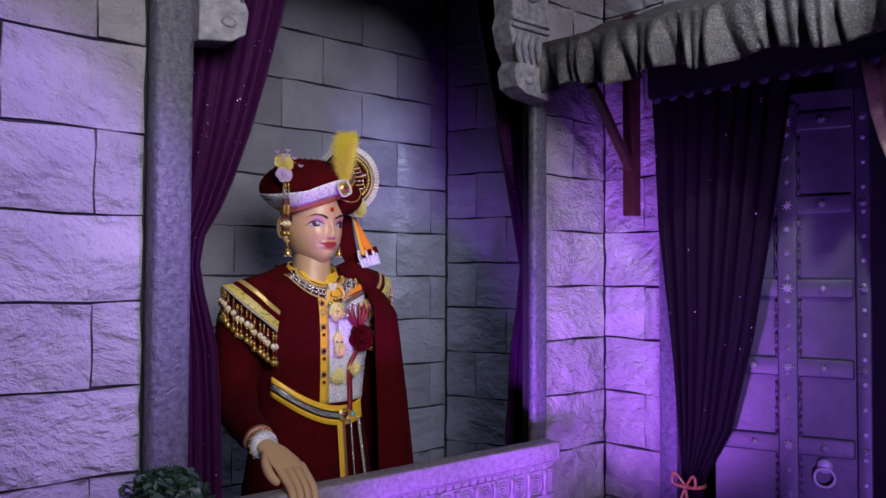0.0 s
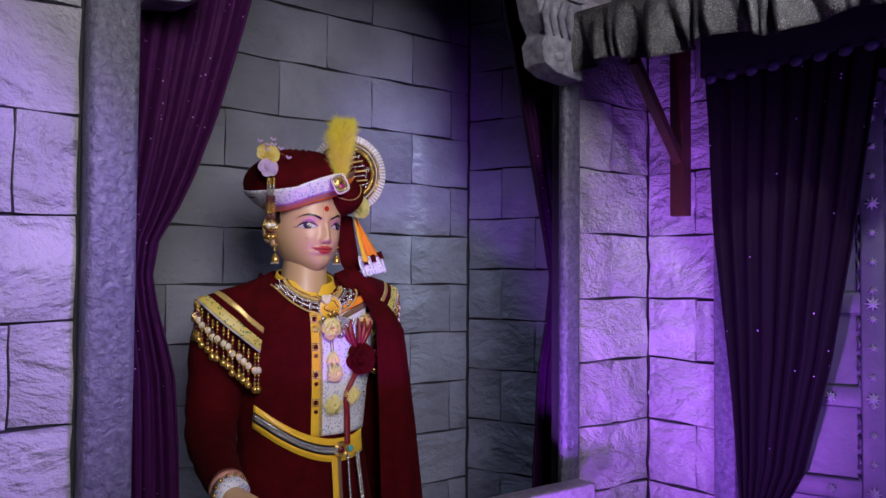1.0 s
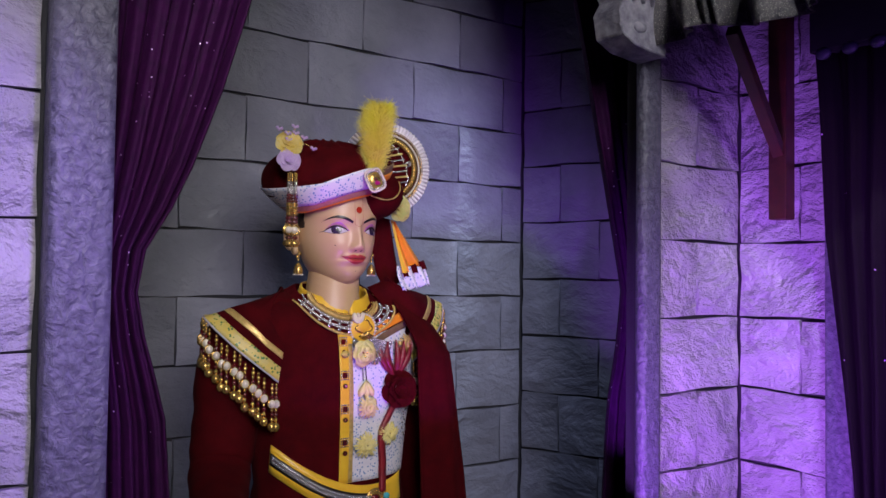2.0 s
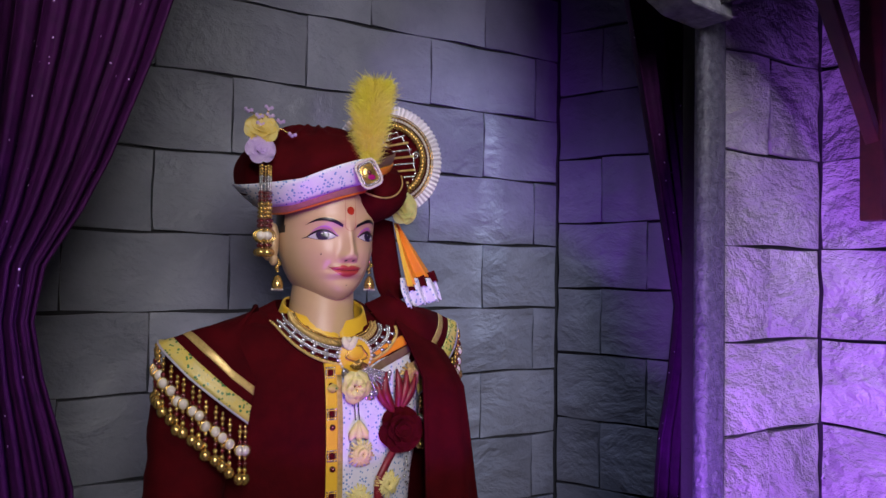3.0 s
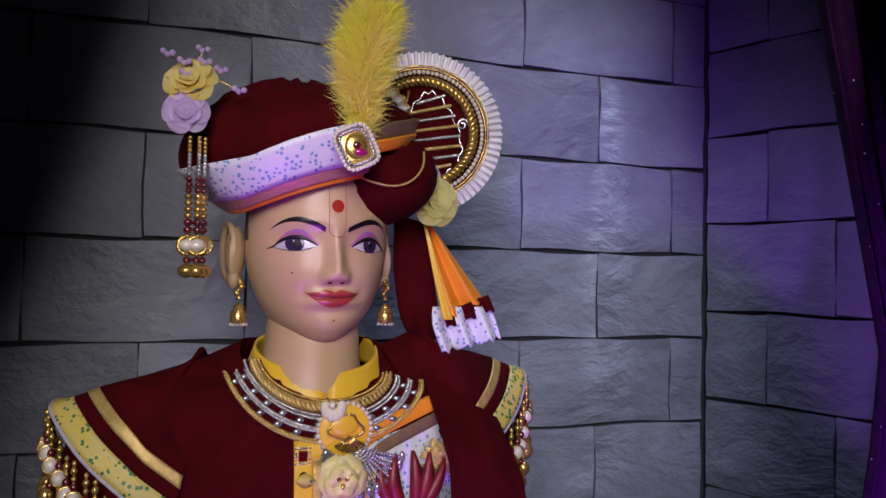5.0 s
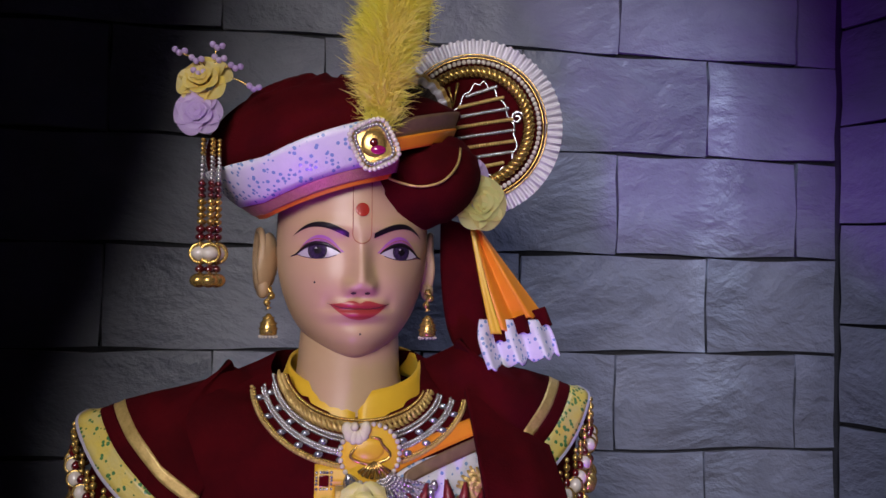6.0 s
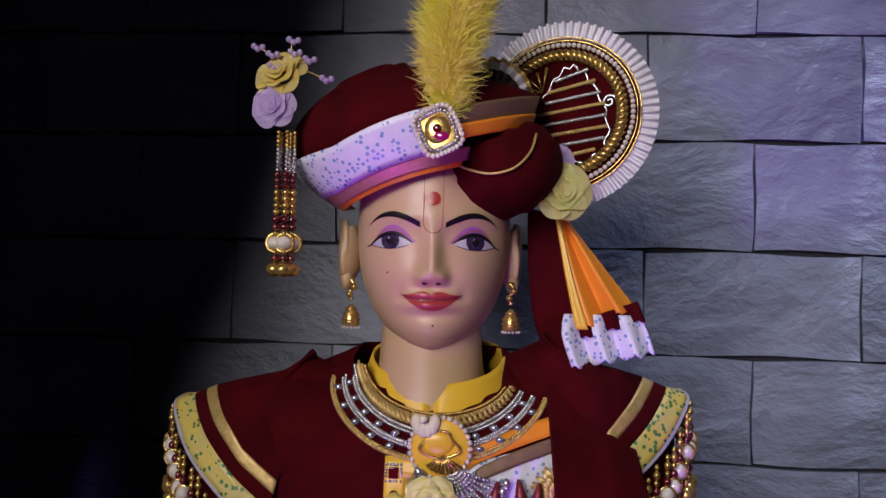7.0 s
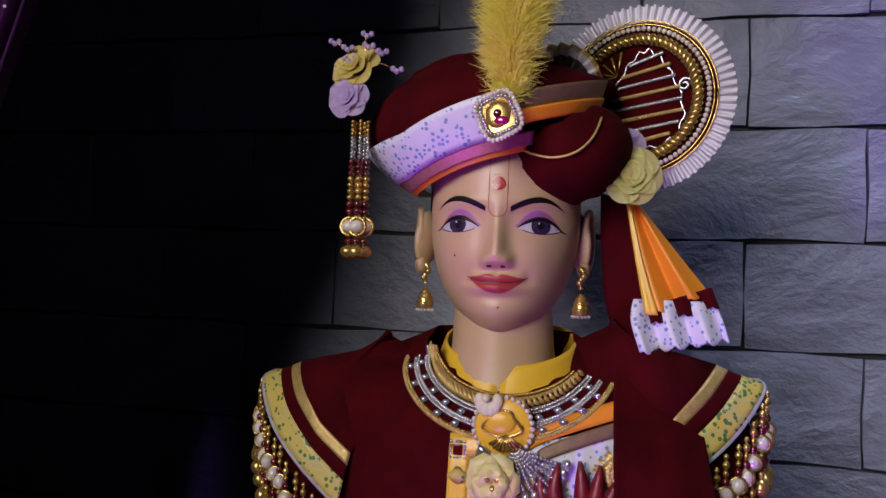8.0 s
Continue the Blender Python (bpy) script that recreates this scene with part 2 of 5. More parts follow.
# added sheet, coloured black for the darkness behind the door
slab("wall_door_recess", (2.75, 0.3, 0), (2.79, 1.75, 2.6), BLACK_CLOTH, "added black sheet closing the dark space behind the door")

# the slanted side wall of the alcove
SIDE_A, SIDE_B = Vector((2.107, 2.485, 0)), Vector((2.371, 1.825, 0))
side_dir = (SIDE_B - SIDE_A).normalized()
side_out = Vector((side_dir.y, -side_dir.x, 0))
side_len = (SIDE_B - SIDE_A).length
bm = bmesh.new()
box(bm, (0, 0.012, 0), (side_len, 0.05, 2.75))
wall_alcove_right = tagged(part("wall_alcove_right", bm, MORTAR, smooth=False), "grey stone block side wall of the alcove", "wall", kind="structure")
side_frame = Matrix.Translation(SIDE_A) @ Matrix(((side_dir.x, -side_out.x, 0, 0), (side_dir.y, -side_out.y, 0, 0), (0, 0, 1, 0), (0, 0, 0, 1)))
wall_alcove_right.matrix_world = side_frame


def pilaster(name, x0, x1, y0, label):
    bm = bmesh.new()
    box(bm, (x0, y0, 0), (x1, 1.756, 3.0), 0.012)
    return tagged(part(name, bm, PILASTER), label, "pilaster", kind="structure")


pilaster("pilaster_left", 0.672, 0.752, 1.70, "speckled grey stone pilaster framing the alcove")
pilaster("pilaster_right", 1.793, 1.850, 1.728, "speckled grey stone pilaster framing the alcove")
bm = bmesh.new()
box(bm, (2.115, 1.468, 0), (2.19, 1.528, 2.02), 0.008)
tagged(part("door_trim", bm, PILASTER), "violet-lit stone trim beside the doorway", "trim", kind="structure")


# ---- curtains ----
def drape(name, edges, place, folds, depth, material, label, n=90, rows=46):
    """A gathered curtain. edges: rows of (z, inner, outer); place(s, off) turns run and fold depth into x and y."""
    zs = [e[0] for e in edges][::-1]
    a = [e[1] for e in edges][::-1]
    b = [e[2] for e in edges][::-1]
    bm = bmesh.new()
    top, low = zs[-1], zs[0]
    grid = []
    for i in range(rows):
        z = top + (low - top) * i / (rows - 1)
        p, q = np.interp(z, zs, a), np.interp(z, zs, b)
        row = []
        for k in range(n):
            u = k / (n - 1)
            wob = 0.35 * math.sin(5.1 * u + 2.3 * z) + 0.2 * math.sin(17 * u + 4 * z)
            off = depth * (math.sin(2 * math.pi * folds * u + wob * 2) + 0.35 * math.sin(2 * math.pi * folds * 2.3 * u + 1.7 + z))
            x, y = place(p + (q - p) * u, off)
            row.append((x, y, z))
        grid.append(row)
    sheet(bm, grid)
    return tagged(part(name, bm, material, thick=0.003), label, "curtain")


drape("curtain", [(2.72, 1.15, 0.72), (2.080, 1.000, 0.72), (1.905, 0.957, 0.72), (1.750, 0.912, 0.72), (1.605, 0.859, 0.72),
                     (1.493, 0.794, 0.72), (1.393, 0.812, 0.72), (1.292, 0.842, 0.72), (1.165, 0.853, 0.72), (0.02, 0.90, 0.72)],
                     lambda s, o: (s, 1.777 + o), 7, 0.012, DRAPE, "purple sequinned velvet curtain tied back in the alcove opening")
drape("curtain", [(2.72, 1.58, 2.14), (2.269, 1.709, 2.12), (2.041, 1.779, 2.1), (1.790, 1.842, 2.06), (1.600, 1.890, 2.05),
                      (1.458, 1.924, 2.04), (1.321, 1.905, 2.04), (1.205, 1.877, 2.04), (0.927, 1.857, 2.04), (0.02, 1.83, 2.04)],
                      lambda s, o: (s, 1.90 + o), 8, 0.012, DRAPE, "purple sequinned velvet curtain tied back in the alcove opening")
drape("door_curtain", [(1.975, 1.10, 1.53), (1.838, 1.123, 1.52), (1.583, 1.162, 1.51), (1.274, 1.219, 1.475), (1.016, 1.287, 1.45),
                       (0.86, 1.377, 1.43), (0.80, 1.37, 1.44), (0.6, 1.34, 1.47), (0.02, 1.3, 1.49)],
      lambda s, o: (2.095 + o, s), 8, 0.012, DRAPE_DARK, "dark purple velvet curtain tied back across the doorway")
drape("door_curtain", [(1.96, 0.925, 0.60), (1.80, 0.90, 0.60), (1.70, 0.865, 0.60), (1.5, 0.80, 0.60), (0.9, 0.70, 0.60), (0.02, 0.72, 0.60)],
      lambda s, o: (2.06 + o, s), 4, 0.012, STRIPED, "beige and gold curtain edge in the doorway", 40, 30)

# cord bow that ties the doorway curtain
bow = thing("tie_cord", "red and gold cord bow tying the doorway curtain", "curtain tie")
bm = bmesh.new()
ring(bm, (2.085, 1.40, 0.855), 0.035, 0.006, (0, 0, 1))
for s in (-1, 1):
    tube(bm, smooth_path([(2.055, 1.40, 0.855), (2.045, 1.40 + s * 0.03, 0.89), (2.045, 1.40 + s * 0.035, 0.86), (2.05, 1.40, 0.853)], 12), 0.004)
    tube(bm, smooth_path([(2.052, 1.40, 0.853), (2.045, 1.40 + s * 0.012, 0.81), (2.05, 1.40 + s * 0.02, 0.76)], 8), 0.004)
part("bow", bm, ROPE, bow)


# ---- carved corbels at the top of the opening ----
def corbel(x0, x1, z0, z1, flip, label):
    top = thing("corbel", label, "corbel", "carved corbels")
    w = x1 - x0
    bm = bmesh.new()
    outline = [(0, 0), (0.55, 0.02), (0.8, 0.06), (0.86, 0.16), (0.75, 0.22), (0.9, 0.30), (1.0, 0.42), (0.92, 0.5), (0.97, 0.62), (1.0, 1.0), (0, 1.0)]
    pts = []
    for u, v in outline:
        u = 1 - u if flip else u
        pts.append((x0 + w * u, z0 + (z1 - z0) * v))
    front = [bm.verts.new((x, 1.672, z)) for x, z in pts]
    back = [bm.verts.new((x, 1.745, z)) for x, z in pts]
    bm.faces.new(front)
    bm.faces.new(back[::-1])
    for i in range(len(pts)):
        j = (i + 1) % len(pts)
        bm.faces.new((front[j], front[i], back[i], back[j]))
    bmesh.ops.recalc_face_normals(bm, faces=bm.faces[:])
    bmesh.ops.bevel(bm, geom=[e for e in bm.edges], offset=0.0025, segments=1, affect="EDGES")
    part("body", bm, CARVED, top, smooth=False)
    s = -1 if flip else 1
    cx = x0 + w * 0.5
    h = z1 - z0
    for v, r in ((0.66, 0.3), (0.9, 0.26)):
        bm = bmesh.new()
        pts = []
        for k in range(34):
            a = 0.5 + k * 0.32
            rr = w * r * (1 - k / 40)
            pts.append((cx + s * rr * math.cos(a), 1.668 - 0.004 * k / 34, z0 + h * v + rr * math.sin(a)))
        tube(bm, pts, [0.009 * (1 - 0.5 * k / 34) for k in range(34)], 8)
        part("scroll", bm, CARVED, top)
    for v in (0.40, 0.44):
        bm = bmesh.new()
        box(bm, (x0 + 0.004, 1.66, z0 + h * v), (x1 - 0.004, 1.675, z0 + h * v + 0.012), 0.004)
        part("moulding", bm, CARVED, top)
    for k in range(4):
        bm = bmesh.new()
        u = x0 + w * (0.2 + 0.17 * k)
        tube(bm, [(u, 1.668, z0 + h * 0.2), (u + s * 0.012, 1.664, z0 + h * 0.3), (u, 1.668, z0 + h * 0.38)], [0.004, 0.008, 0.004], 8)
        part("leaf_carving", bm, CARVED, top)
    bm = bmesh.new()
    ball(bm, (cx, 1.672, z0 + h * 0.10), 0.014, 12, 8, (1.3, 0.5, 0.8))
    part("boss", bm, CARVED, top)
    return top


corbel(0.748, 0.876, 1.912, 2.40, False, "carved grey stone corbel with scrolls at the pilaster")
corbel(1.634, 1.792, 1.935, 2.40, True, "carved grey stone corbel with scrolls at the pilaster")

# ---- parapet rail in front of the statue ----
rail = thing("parapet_rail", "carved stone parapet rail with rosettes, violet in the light", "railing")
bm = bmesh.new()
box(bm, (0.56, 1.640, 0.922), (1.806, 1.698, 0.974), 0.006)
part("cap", bm, RAIL_PAINT, rail)
bm = bmesh.new()
box(bm, (0.58, 1.662, 0.0), (1.795, 1.690, 0.922))
part("panel", bm, RAIL_PAINT, rail, smooth=False)
bm = bmesh.new()
for z in (0.914, 0.896, 0.826):
    box(bm, (0.58, 1.654, z), (1.795, 1.662, z + 0.004))
part("fillet", bm, RAIL_PAINT, rail, smooth=False)
for k in range(43):
    x = 0.60 + 0.0275 * k
    bm = bmesh.new()
    box(bm, (x, 1.655, 0.901), (x + 0.019, 1.662, 0.913), 0.0015)
    part("dentil", bm, RAIL_PAINT, rail, smooth=False)
for k in range(18):
    x = 0.63 + 0.0645 * k
    bm = bmesh.new()
    for r in (0.024, 0.0165, 0.009):
        ring(bm, (x, 1.660, 0.862), r, 0.0028, n=22, sides=5)
    ball(bm, (x, 1.660, 0.862), 0.0045, 8, 6)
    part("rosette", bm, RAIL_PAINT, rail)
    bm = bmesh.new()
    tube(bm, [(x + 0.0322, 1.659, 0.832), (x + 0.0322, 1.655, 0.842), (x + 0.0322, 1.657, 0.860), (x + 0.0322, 1.655, 0.882), (x + 0.0322, 1.659, 0.894)],
         [0.010, 0.007, 0.0035, 0.006, 0.009], 8)
    part("baluster", bm, RAIL_PAINT, rail)

# ---- awning over the doorway ----
awning = thing("awning", "grey glitter cloth awning with a gathered valance over the doorway", "awning")


def hem_x(y):
    return 1.768 + 0.08 * (1.74 - y)


bm = bmesh.new()
rows = []
for i in range(14):
    s = i / 13
    row = []
    for k in range(90):
        y = 1.735 - 1.5 * k / 89
        x = 2.14 + (hem_x(y) - 2.14) * s
        z = 2.250 - 0.155 * s - 0.015 * math.sin(math.pi * s) + 0.004 * math.sin(30 * y + 3 * s)
        row.append((x, y, z))
    rows.append(row)
sheet(bm, rows)
part("top_cloth", bm, AWNING_CLOTH, awning, thick=0.004)
bm = bmesh.new()
rows = []
for i in range(14):
    s = i / 13
    row = []
    for k in range(420):
        y = 1.735 - 1.5 * k / 419
        f = 1.2 * math.sin(38 * y + 2.2 * math.sin(9 * y)) + 0.75 * math.sin(83 * y + 2 + 3 * s) + 0.5 * math.sin(151 * y + 1.5 * math.sin(20 * y) + 4 * s)
        x = hem_x(y) - 0.010 + s * 0.026 * f - 0.012 * math.sin(math.pi * s)
        z = 2.096 - (0.135 + 0.012 * math.sin(23 * y) + 0.02 * (1.735 - y)) * s + 0.006 * f * s
        row.append((x, y + 0.01 * s * math.cos(38 * y), z))
    rows.append(row)
sheet(bm, rows)
part("valance", bm, AWNING_CLOTH, awning, thick=0.003)
bm = bmesh.new()
tube(bm, [(hem_x(y), y, 2.094) for y in (1.735, 1.2, 0.7, 0.235)], 0.008)
part("front_bar", bm, AWNING_CLOTH, awning)
bracket = thing("awning_bracket", "dark red wooden bracket holding the awning", "bracket")
bm = bmesh.new()
box(bm, (2.100, 1.604, 1.621), (2.135, 1.646, 2.24), 0.003)
part("upright", bm, RED_WOOD, bracket, smooth=False)
bm = bmesh.new()
box(bm, (-0.012, -0.012, 0), (0.012, 0.012, 0.36), 0.002)
strut = part("strut", bm, RED_WOOD, bracket, smooth=False)
strut.matrix_basis = look((2.11, 1.625, 1.765), (1.85, 1.548, 1.945)) @ pose(0, 0, 0, 180, 0, 0)

# pelmet with puffed scallops over the doorway
pelmet = thing("pelmet", "black doorway pelmet with a row of violet puffs", "pelmet")
bm = bmesh.new()
box(bm, (2.066, 0.42, 1.958), (2.14, 1.53, 2.10), 0.004)
part("board", bm, BLACK_CLOTH, pelmet, smooth=False)
PUFF = mat("violet_satin", (0.05, 0.045, 0.09), 0.45, bump=0.001)
for k in range(20):
    bm = bmesh.new()
    ball(bm, (2.068, 1.50 - 0.055 * k, 1.952), 0.013, 10, 8, (0.7, 1.3, 1.0))
    part("puff", bm, PUFF, pelmet)

# ---- studded door leaf, ajar ----
door = thing("door_1", "blue-grey studded wooden door leaf standing ajar", "door")
door["kind"] = "structure"
door.matrix_world = Matrix.Translation((2.135, 1.30, 0.0)) @ Matrix.Rotation(math.atan2(-0.94, 0.35), 4, "Z")
DW = 0.338


def star(bm, x, z, r=0.014):
    tip = bm.verts.new((x, -0.020, z))
    rim = []
    for k in range(16):
        a = 2 * math.pi * k / 16
        rr = r if k % 2 == 0 else r * 0.45
        rim.append(bm.verts.new((x + rr * math.cos(a), -0.010, z + rr * math.sin(a))))
    for k in range(16):
        bm.faces.new((tip, rim[k], rim[(k + 1) % 16]))


bm = bmesh.new()
box(bm, (-0.05, 0.0, 0.02), (DW, 0.03, 1.93), 0.003)
part("leaf", bm, DOOR_PAINT, door, smooth=False)
rails = [0.36, 0.575, 0.785, 0.993, 1.198, 1.407, 1.628, 1.85]
for z in rails:
    bm = bmesh.new()
    box(bm, (-0.05, -0.012, z - 0.025), (DW - 0.04, 0.0, z + 0.025), 0.006)
    part("rail", bm, DOOR_PAINT, door)
bm = bmesh.new()
box(bm, (0.115, -0.016, 0.05), (0.165, 0.0, 1.9), 0.005)
part("stile", bm, DOOR_PAINT, door)
bm = bmesh.new()
box(bm, (DW - 0.035, -0.014, 0.02), (DW, 0.0, 1.93), 0.004)
part("edge_stile", bm, DOOR_PAINT, door)
for k in range(36):
    z = 0.36 + 0.0435 * k
    for x in (0.108, 0.172):
        bm = bmesh.new()
        tube(bm, [(x, -0.004, z - 0.016), (x + (0.006 if x < 0.14 else -0.006), -0.008, z), (x, -0.004, z + 0.016)], [0.002, 0.005, 0.002], 6)
        part("leaf_carving", bm, DOOR_PAINT, door)
for z in rails:
    for x in (0.055, 0.14, 0.226, DW - 0.016):
        bm = bmesh.new()
        star(bm, 0, 0, 0.017 if x == 0.14 else 0.013)
        s = part("star_stud", bm, DOOR_IRON, door, smooth=False)
        s.location = (x, -0.010, z)
for k in range(24):
    z = 0.40 + 0.0635 * k
    bm = bmesh.new()
    star(bm, 0, 0, 0.011)
    s = part("star_stud", bm, DOOR_IRON, door, smooth=False)
    s.location = (0.14, -0.008, z + 0.02)
    bm = bmesh.new()
    ball(bm, (0, 0, 0), 0.006, 8, 6, (1, 0.6, 1))
    s = part("round_stud", bm, DOOR_IRON, door)
    s.location = (DW - 0.016, -0.014, z)
bm = bmesh.new()
ball(bm, (0.226, -0.008, 0.945), 0.020, 10, 8, (1, 0.6, 1))
knocker = part("knocker", bm, DOOR_IRON, door, "pale metal ring knocker")
bm = bmesh.new()
ring(bm, (0.226, -0.022, 0.918), 0.024, 0.0035, n=28)
part("ring", bm, DOOR_IRON, knocker)

# ---- clipped bush on a stone planter beside the rail ----
bush = thing("bush", "small round green leafy bush in a planter", "plant")
bm = bmesh.new()
for k in range(900):
    a, b = random.uniform(0, 2 * math.pi), random.uniform(-0.5, 1.5)
    r = 0.082 * (0.72 + 0.4 * random.random())
    c = Vector((0.650 + r * math.cos(a) * math.cos(b), 1.57 + r * math.sin(a) * math.cos(b), 0.998 + r * 0.98 * math.sin(b)))
    q = Euler((random.uniform(-1, 1), random.uniform(-1, 1), random.uniform(0, 6.3))).to_matrix()
    s = random.uniform(0.010, 0.017)
    vs = [bm.verts.new(c + q @ Vector(p) * s) for p in ((-1, 0, 0), (-0.2, -0.55, 0.12), (1, 0, -0.1), (-0.2, 0.55, 0.12))]
    bm.faces.new(vs)
part("foliage", bm, LEAF, bush, smooth=False)["kind"] = "stuff"
bm = bmesh.new()
tube(bm, [(0.650, 1.57, 0.86), (0.650, 1.57, 0.99)], [0.012, 0.006], 8)
part("stem", bm, RED_WOOD, bush)
bm = bmesh.new()
tube(bm, [(0.650, 1.57, 0.0), (0.650, 1.57, 0.05), (0.650, 1.57, 0.07), (0.650, 1.57, 0.70), (0.650, 1.57, 0.76), (0.650, 1.57, 0.90)],
     [0.062, 0.062, 0.05, 0.045, 0.05, 0.066], 20)
part("planter", bm, CARVED, bush)

nail = thing("wall_hook", "small bent dark wire hook in the wall corner", "hook")
bm = bmesh.new()
tube(bm, smooth_path([(2.140, 1.736, 1.142), (2.118, 1.728, 1.146), (2.110, 1.722, 1.152), (2.112, 1.720, 1.160)], 12), 0.0016, 6)
part("wire", bm, DOOR_IRON, nail)

# ---- materials of the statue and its dress ----
SKIN = mat("painted_statue_skin", (0.56, 0.375, 0.215), 0.38, second=(0.53, 0.345, 0.19), scale=14, spec=0.5, bump=0.0002, bump_scale=30)
# eye white greyed: the upper lid's shade is put into the colour
EYE_WHITE = mat("painted_eye_white", (0.58, 0.54, 0.55), 0.2)
IRIS = mat("painted_iris", (0.022, 0.014, 0.036), 0.12, second=(0.06, 0.036, 0.085), scale=300)
# eyelid colour: eye paint with the violet light on the lids mixed in
LID = mat("eyelid_paint_and_violet_light", (0.42, 0.16, 0.38), 0.36, second=(0.38, 0.12, 0.40), scale=60)
INK = mat("black_paint", (0.012, 0.008, 0.010), 0.35)
LIP = mat("painted_lips", (0.42, 0.055, 0.05), 0.28, second=(0.34, 0.04, 0.04), scale=60)
RED_DOT = mat("red_paint_dot", (0.42, 0.03, 0.015), 0.25)
FINE_LINE = mat("orange_paint_line", (0.50, 0.16, 0.07), 0.5)
VELVET = mat("maroon_velvet", (0.066, 0.0015, 0.0035), 0.9, second=(0.040, 0.0010, 0.0025), scale=30, bump=0.0006, bump_scale=420, sheen=0.03, spec=0.08)
PRINT = mat("white_printed_sequin_cloth", (0.74, 0.72, 0.76), 0.4, second=(0.66, 0.64, 0.72), scale=50, bump=0.0006, bump_scale=200,
            glitter=(200.0, 0.50, (0.22, 0.34, 0.56)), dots=0.40)
LEAF_PRINT = mat("yellow_green_printed_cloth", (0.62, 0.46, 0.07), 0.45, second=(0.55, 0.46, 0.16), scale=60, bump=0.0006, bump_scale=200,
                 glitter=(190.0, 0.50, (0.08, 0.20, 0.07)), dots=0.42)
COPPER = mat("copper_lurex_trim", (0.62, 0.30, 0.22), 0.38, 0.4, second=(0.5, 0.22, 0.18), scale=200, bump=0.0006, bump_scale=400)
SATIN = mat("yellow_satin", (0.84, 0.52, 0.04), 0.34, second=(0.76, 0.44, 0.03), scale=18, sheen=0.2)
ORANGE = mat("orange_satin", (0.85, 0.30, 0.02), 0.36, second=(0.78, 0.24, 0.02), scale=25)
BROWN = mat("bronze_ribbon", (0.26, 0.16, 0.09), 0.45, 0.3, second=(0.2, 0.12, 0.07), scale=80)
GOLD = mat("antique_gold", (0.74, 0.50, 0.16), 0.27, 0.8, second=(0.48, 0.30, 0.08), scale=60, vary=0.12)
PIPING = mat("grey_lilac_piping", (0.42, 0.38, 0.46), 0.5)
GOLD_LACE = mat("gold_lurex_strip", (0.70, 0.50, 0.18), 0.4, 0.45, second=(0.5, 0.34, 0.10), scale=150, bump=0.0006, bump_scale=350)
SILVER = mat("silver_beads", (0.70, 0.67, 0.65), 0.22, 0.75, second=(0.42, 0.40, 0.40), scale=200, vary=0.1)
PEARL = mat("pearl_beads", (0.76, 0.68, 0.58), 0.18, spec=0.7, coat=0.6, vary=0.06)
RUBY = mat("dark_red_stone", (0.11, 0.005, 0.008), 0.08, spec=0.8, coat=0.8)
CRYSTAL = mat("clear_crystal", (0.50, 0.50, 0.56), 0.05, 0.75, spec=0.9)
PINK_STONE = mat("pink_red_stone", (0.45, 0.01, 0.16), 0.06, spec=0.9, coat=0.9)
CREAM = mat("cream_enamel", (0.80, 0.72, 0.52), 0.4, second=(0.7, 0.62, 0.42), scale=60)
TURQUOISE = mat("turquoise_stone", (0.06, 0.42, 0.48), 0.2)
PETAL_YELLOW = mat("cream_yellow_petals", (0.84, 0.66, 0.13), 0.55, second=(0.80, 0.70, 0.34), scale=40, thin=True)
PETAL_CLOTH = mat("pale_yellow_cloth_petals", (0.80, 0.68, 0.20), 0.5, second=(0.74, 0.66, 0.34), scale=60)
PETAL_CREAM = mat("cream_petals", (0.86, 0.74, 0.32), 0.55, second=(0.72, 0.74, 0.30), scale=40, thin=True)
PETAL_LILAC = mat("lilac_petals", (0.72, 0.58, 0.82), 0.5, second=(0.64, 0.46, 0.78), scale=40, thin=True)
PETAL_RED = mat("maroon_satin_petals", (0.24, 0.014, 0.022), 0.4, second=(0.15, 0.008, 0.014), scale=40)
FRILL = mat("white_pleated_frill", (0.78, 0.74, 0.80), 0.5)
PLUME_YELLOW = mat("yellow_feather", (0.97, 0.93, 0.16), 0.65, second=(0.97, 0.86, 0.30), scale=22, thin=True)
LACE = mat("black_gold_ruffle", (0.03, 0.02, 0.02), 0.6, second=(0.05, 0.03, 0.02), scale=40)

X0 = 1.283
DRESS = {"statue", "coat", "bracelet", "belt", "waist_chain", "sash", "necklace", "pendant", "chest_flowers", "corsage", "turban", "earring"}
rnd = random.uniform

# ---- the statue: one mesh ----
HZ = [1.4750, 1.4770, 1.482, 1.490, 1.504, 1.522, 1.543, 1.562, 1.587, 1.610, 1.640, 1.680, 1.720, 1.750]
HW = [0.0040, 0.0160, 0.0290, 0.0425, 0.0555, 0.0660, 0.0738, 0.0785, 0.0810, 0.0810, 0.0795, 0.0735, 0.0560, 0.0100]
HF = [0.0330, 0.0470, 0.0570, 0.0645, 0.0720, 0.0768, 0.0785, 0.0812, 0.0852, 0.0885, 0.0880, 0.0810, 0.0600, 0.0100]
HB = [0.0100, 0.0250, 0.0350, 0.0450, 0.0600, 0.0720, 0.0800, 0.0850, 0.0900, 0.0900, 0.0900, 0.0850, 0.0650, 0.0200]
HEAD_Y = 2.095


def eased(z, values):
    """A smooth profile through the table of the head."""
    return sum(float(np.interp(z + d, HZ, values)) for d in (-0.006, -0.003, 0.0, 0.003, 0.006)) / 5 if z > 1.487 else float(np.interp(z, HZ, values))


def gauss(x, s):
    return math.exp(-0.5 * (x / s) ** 2)


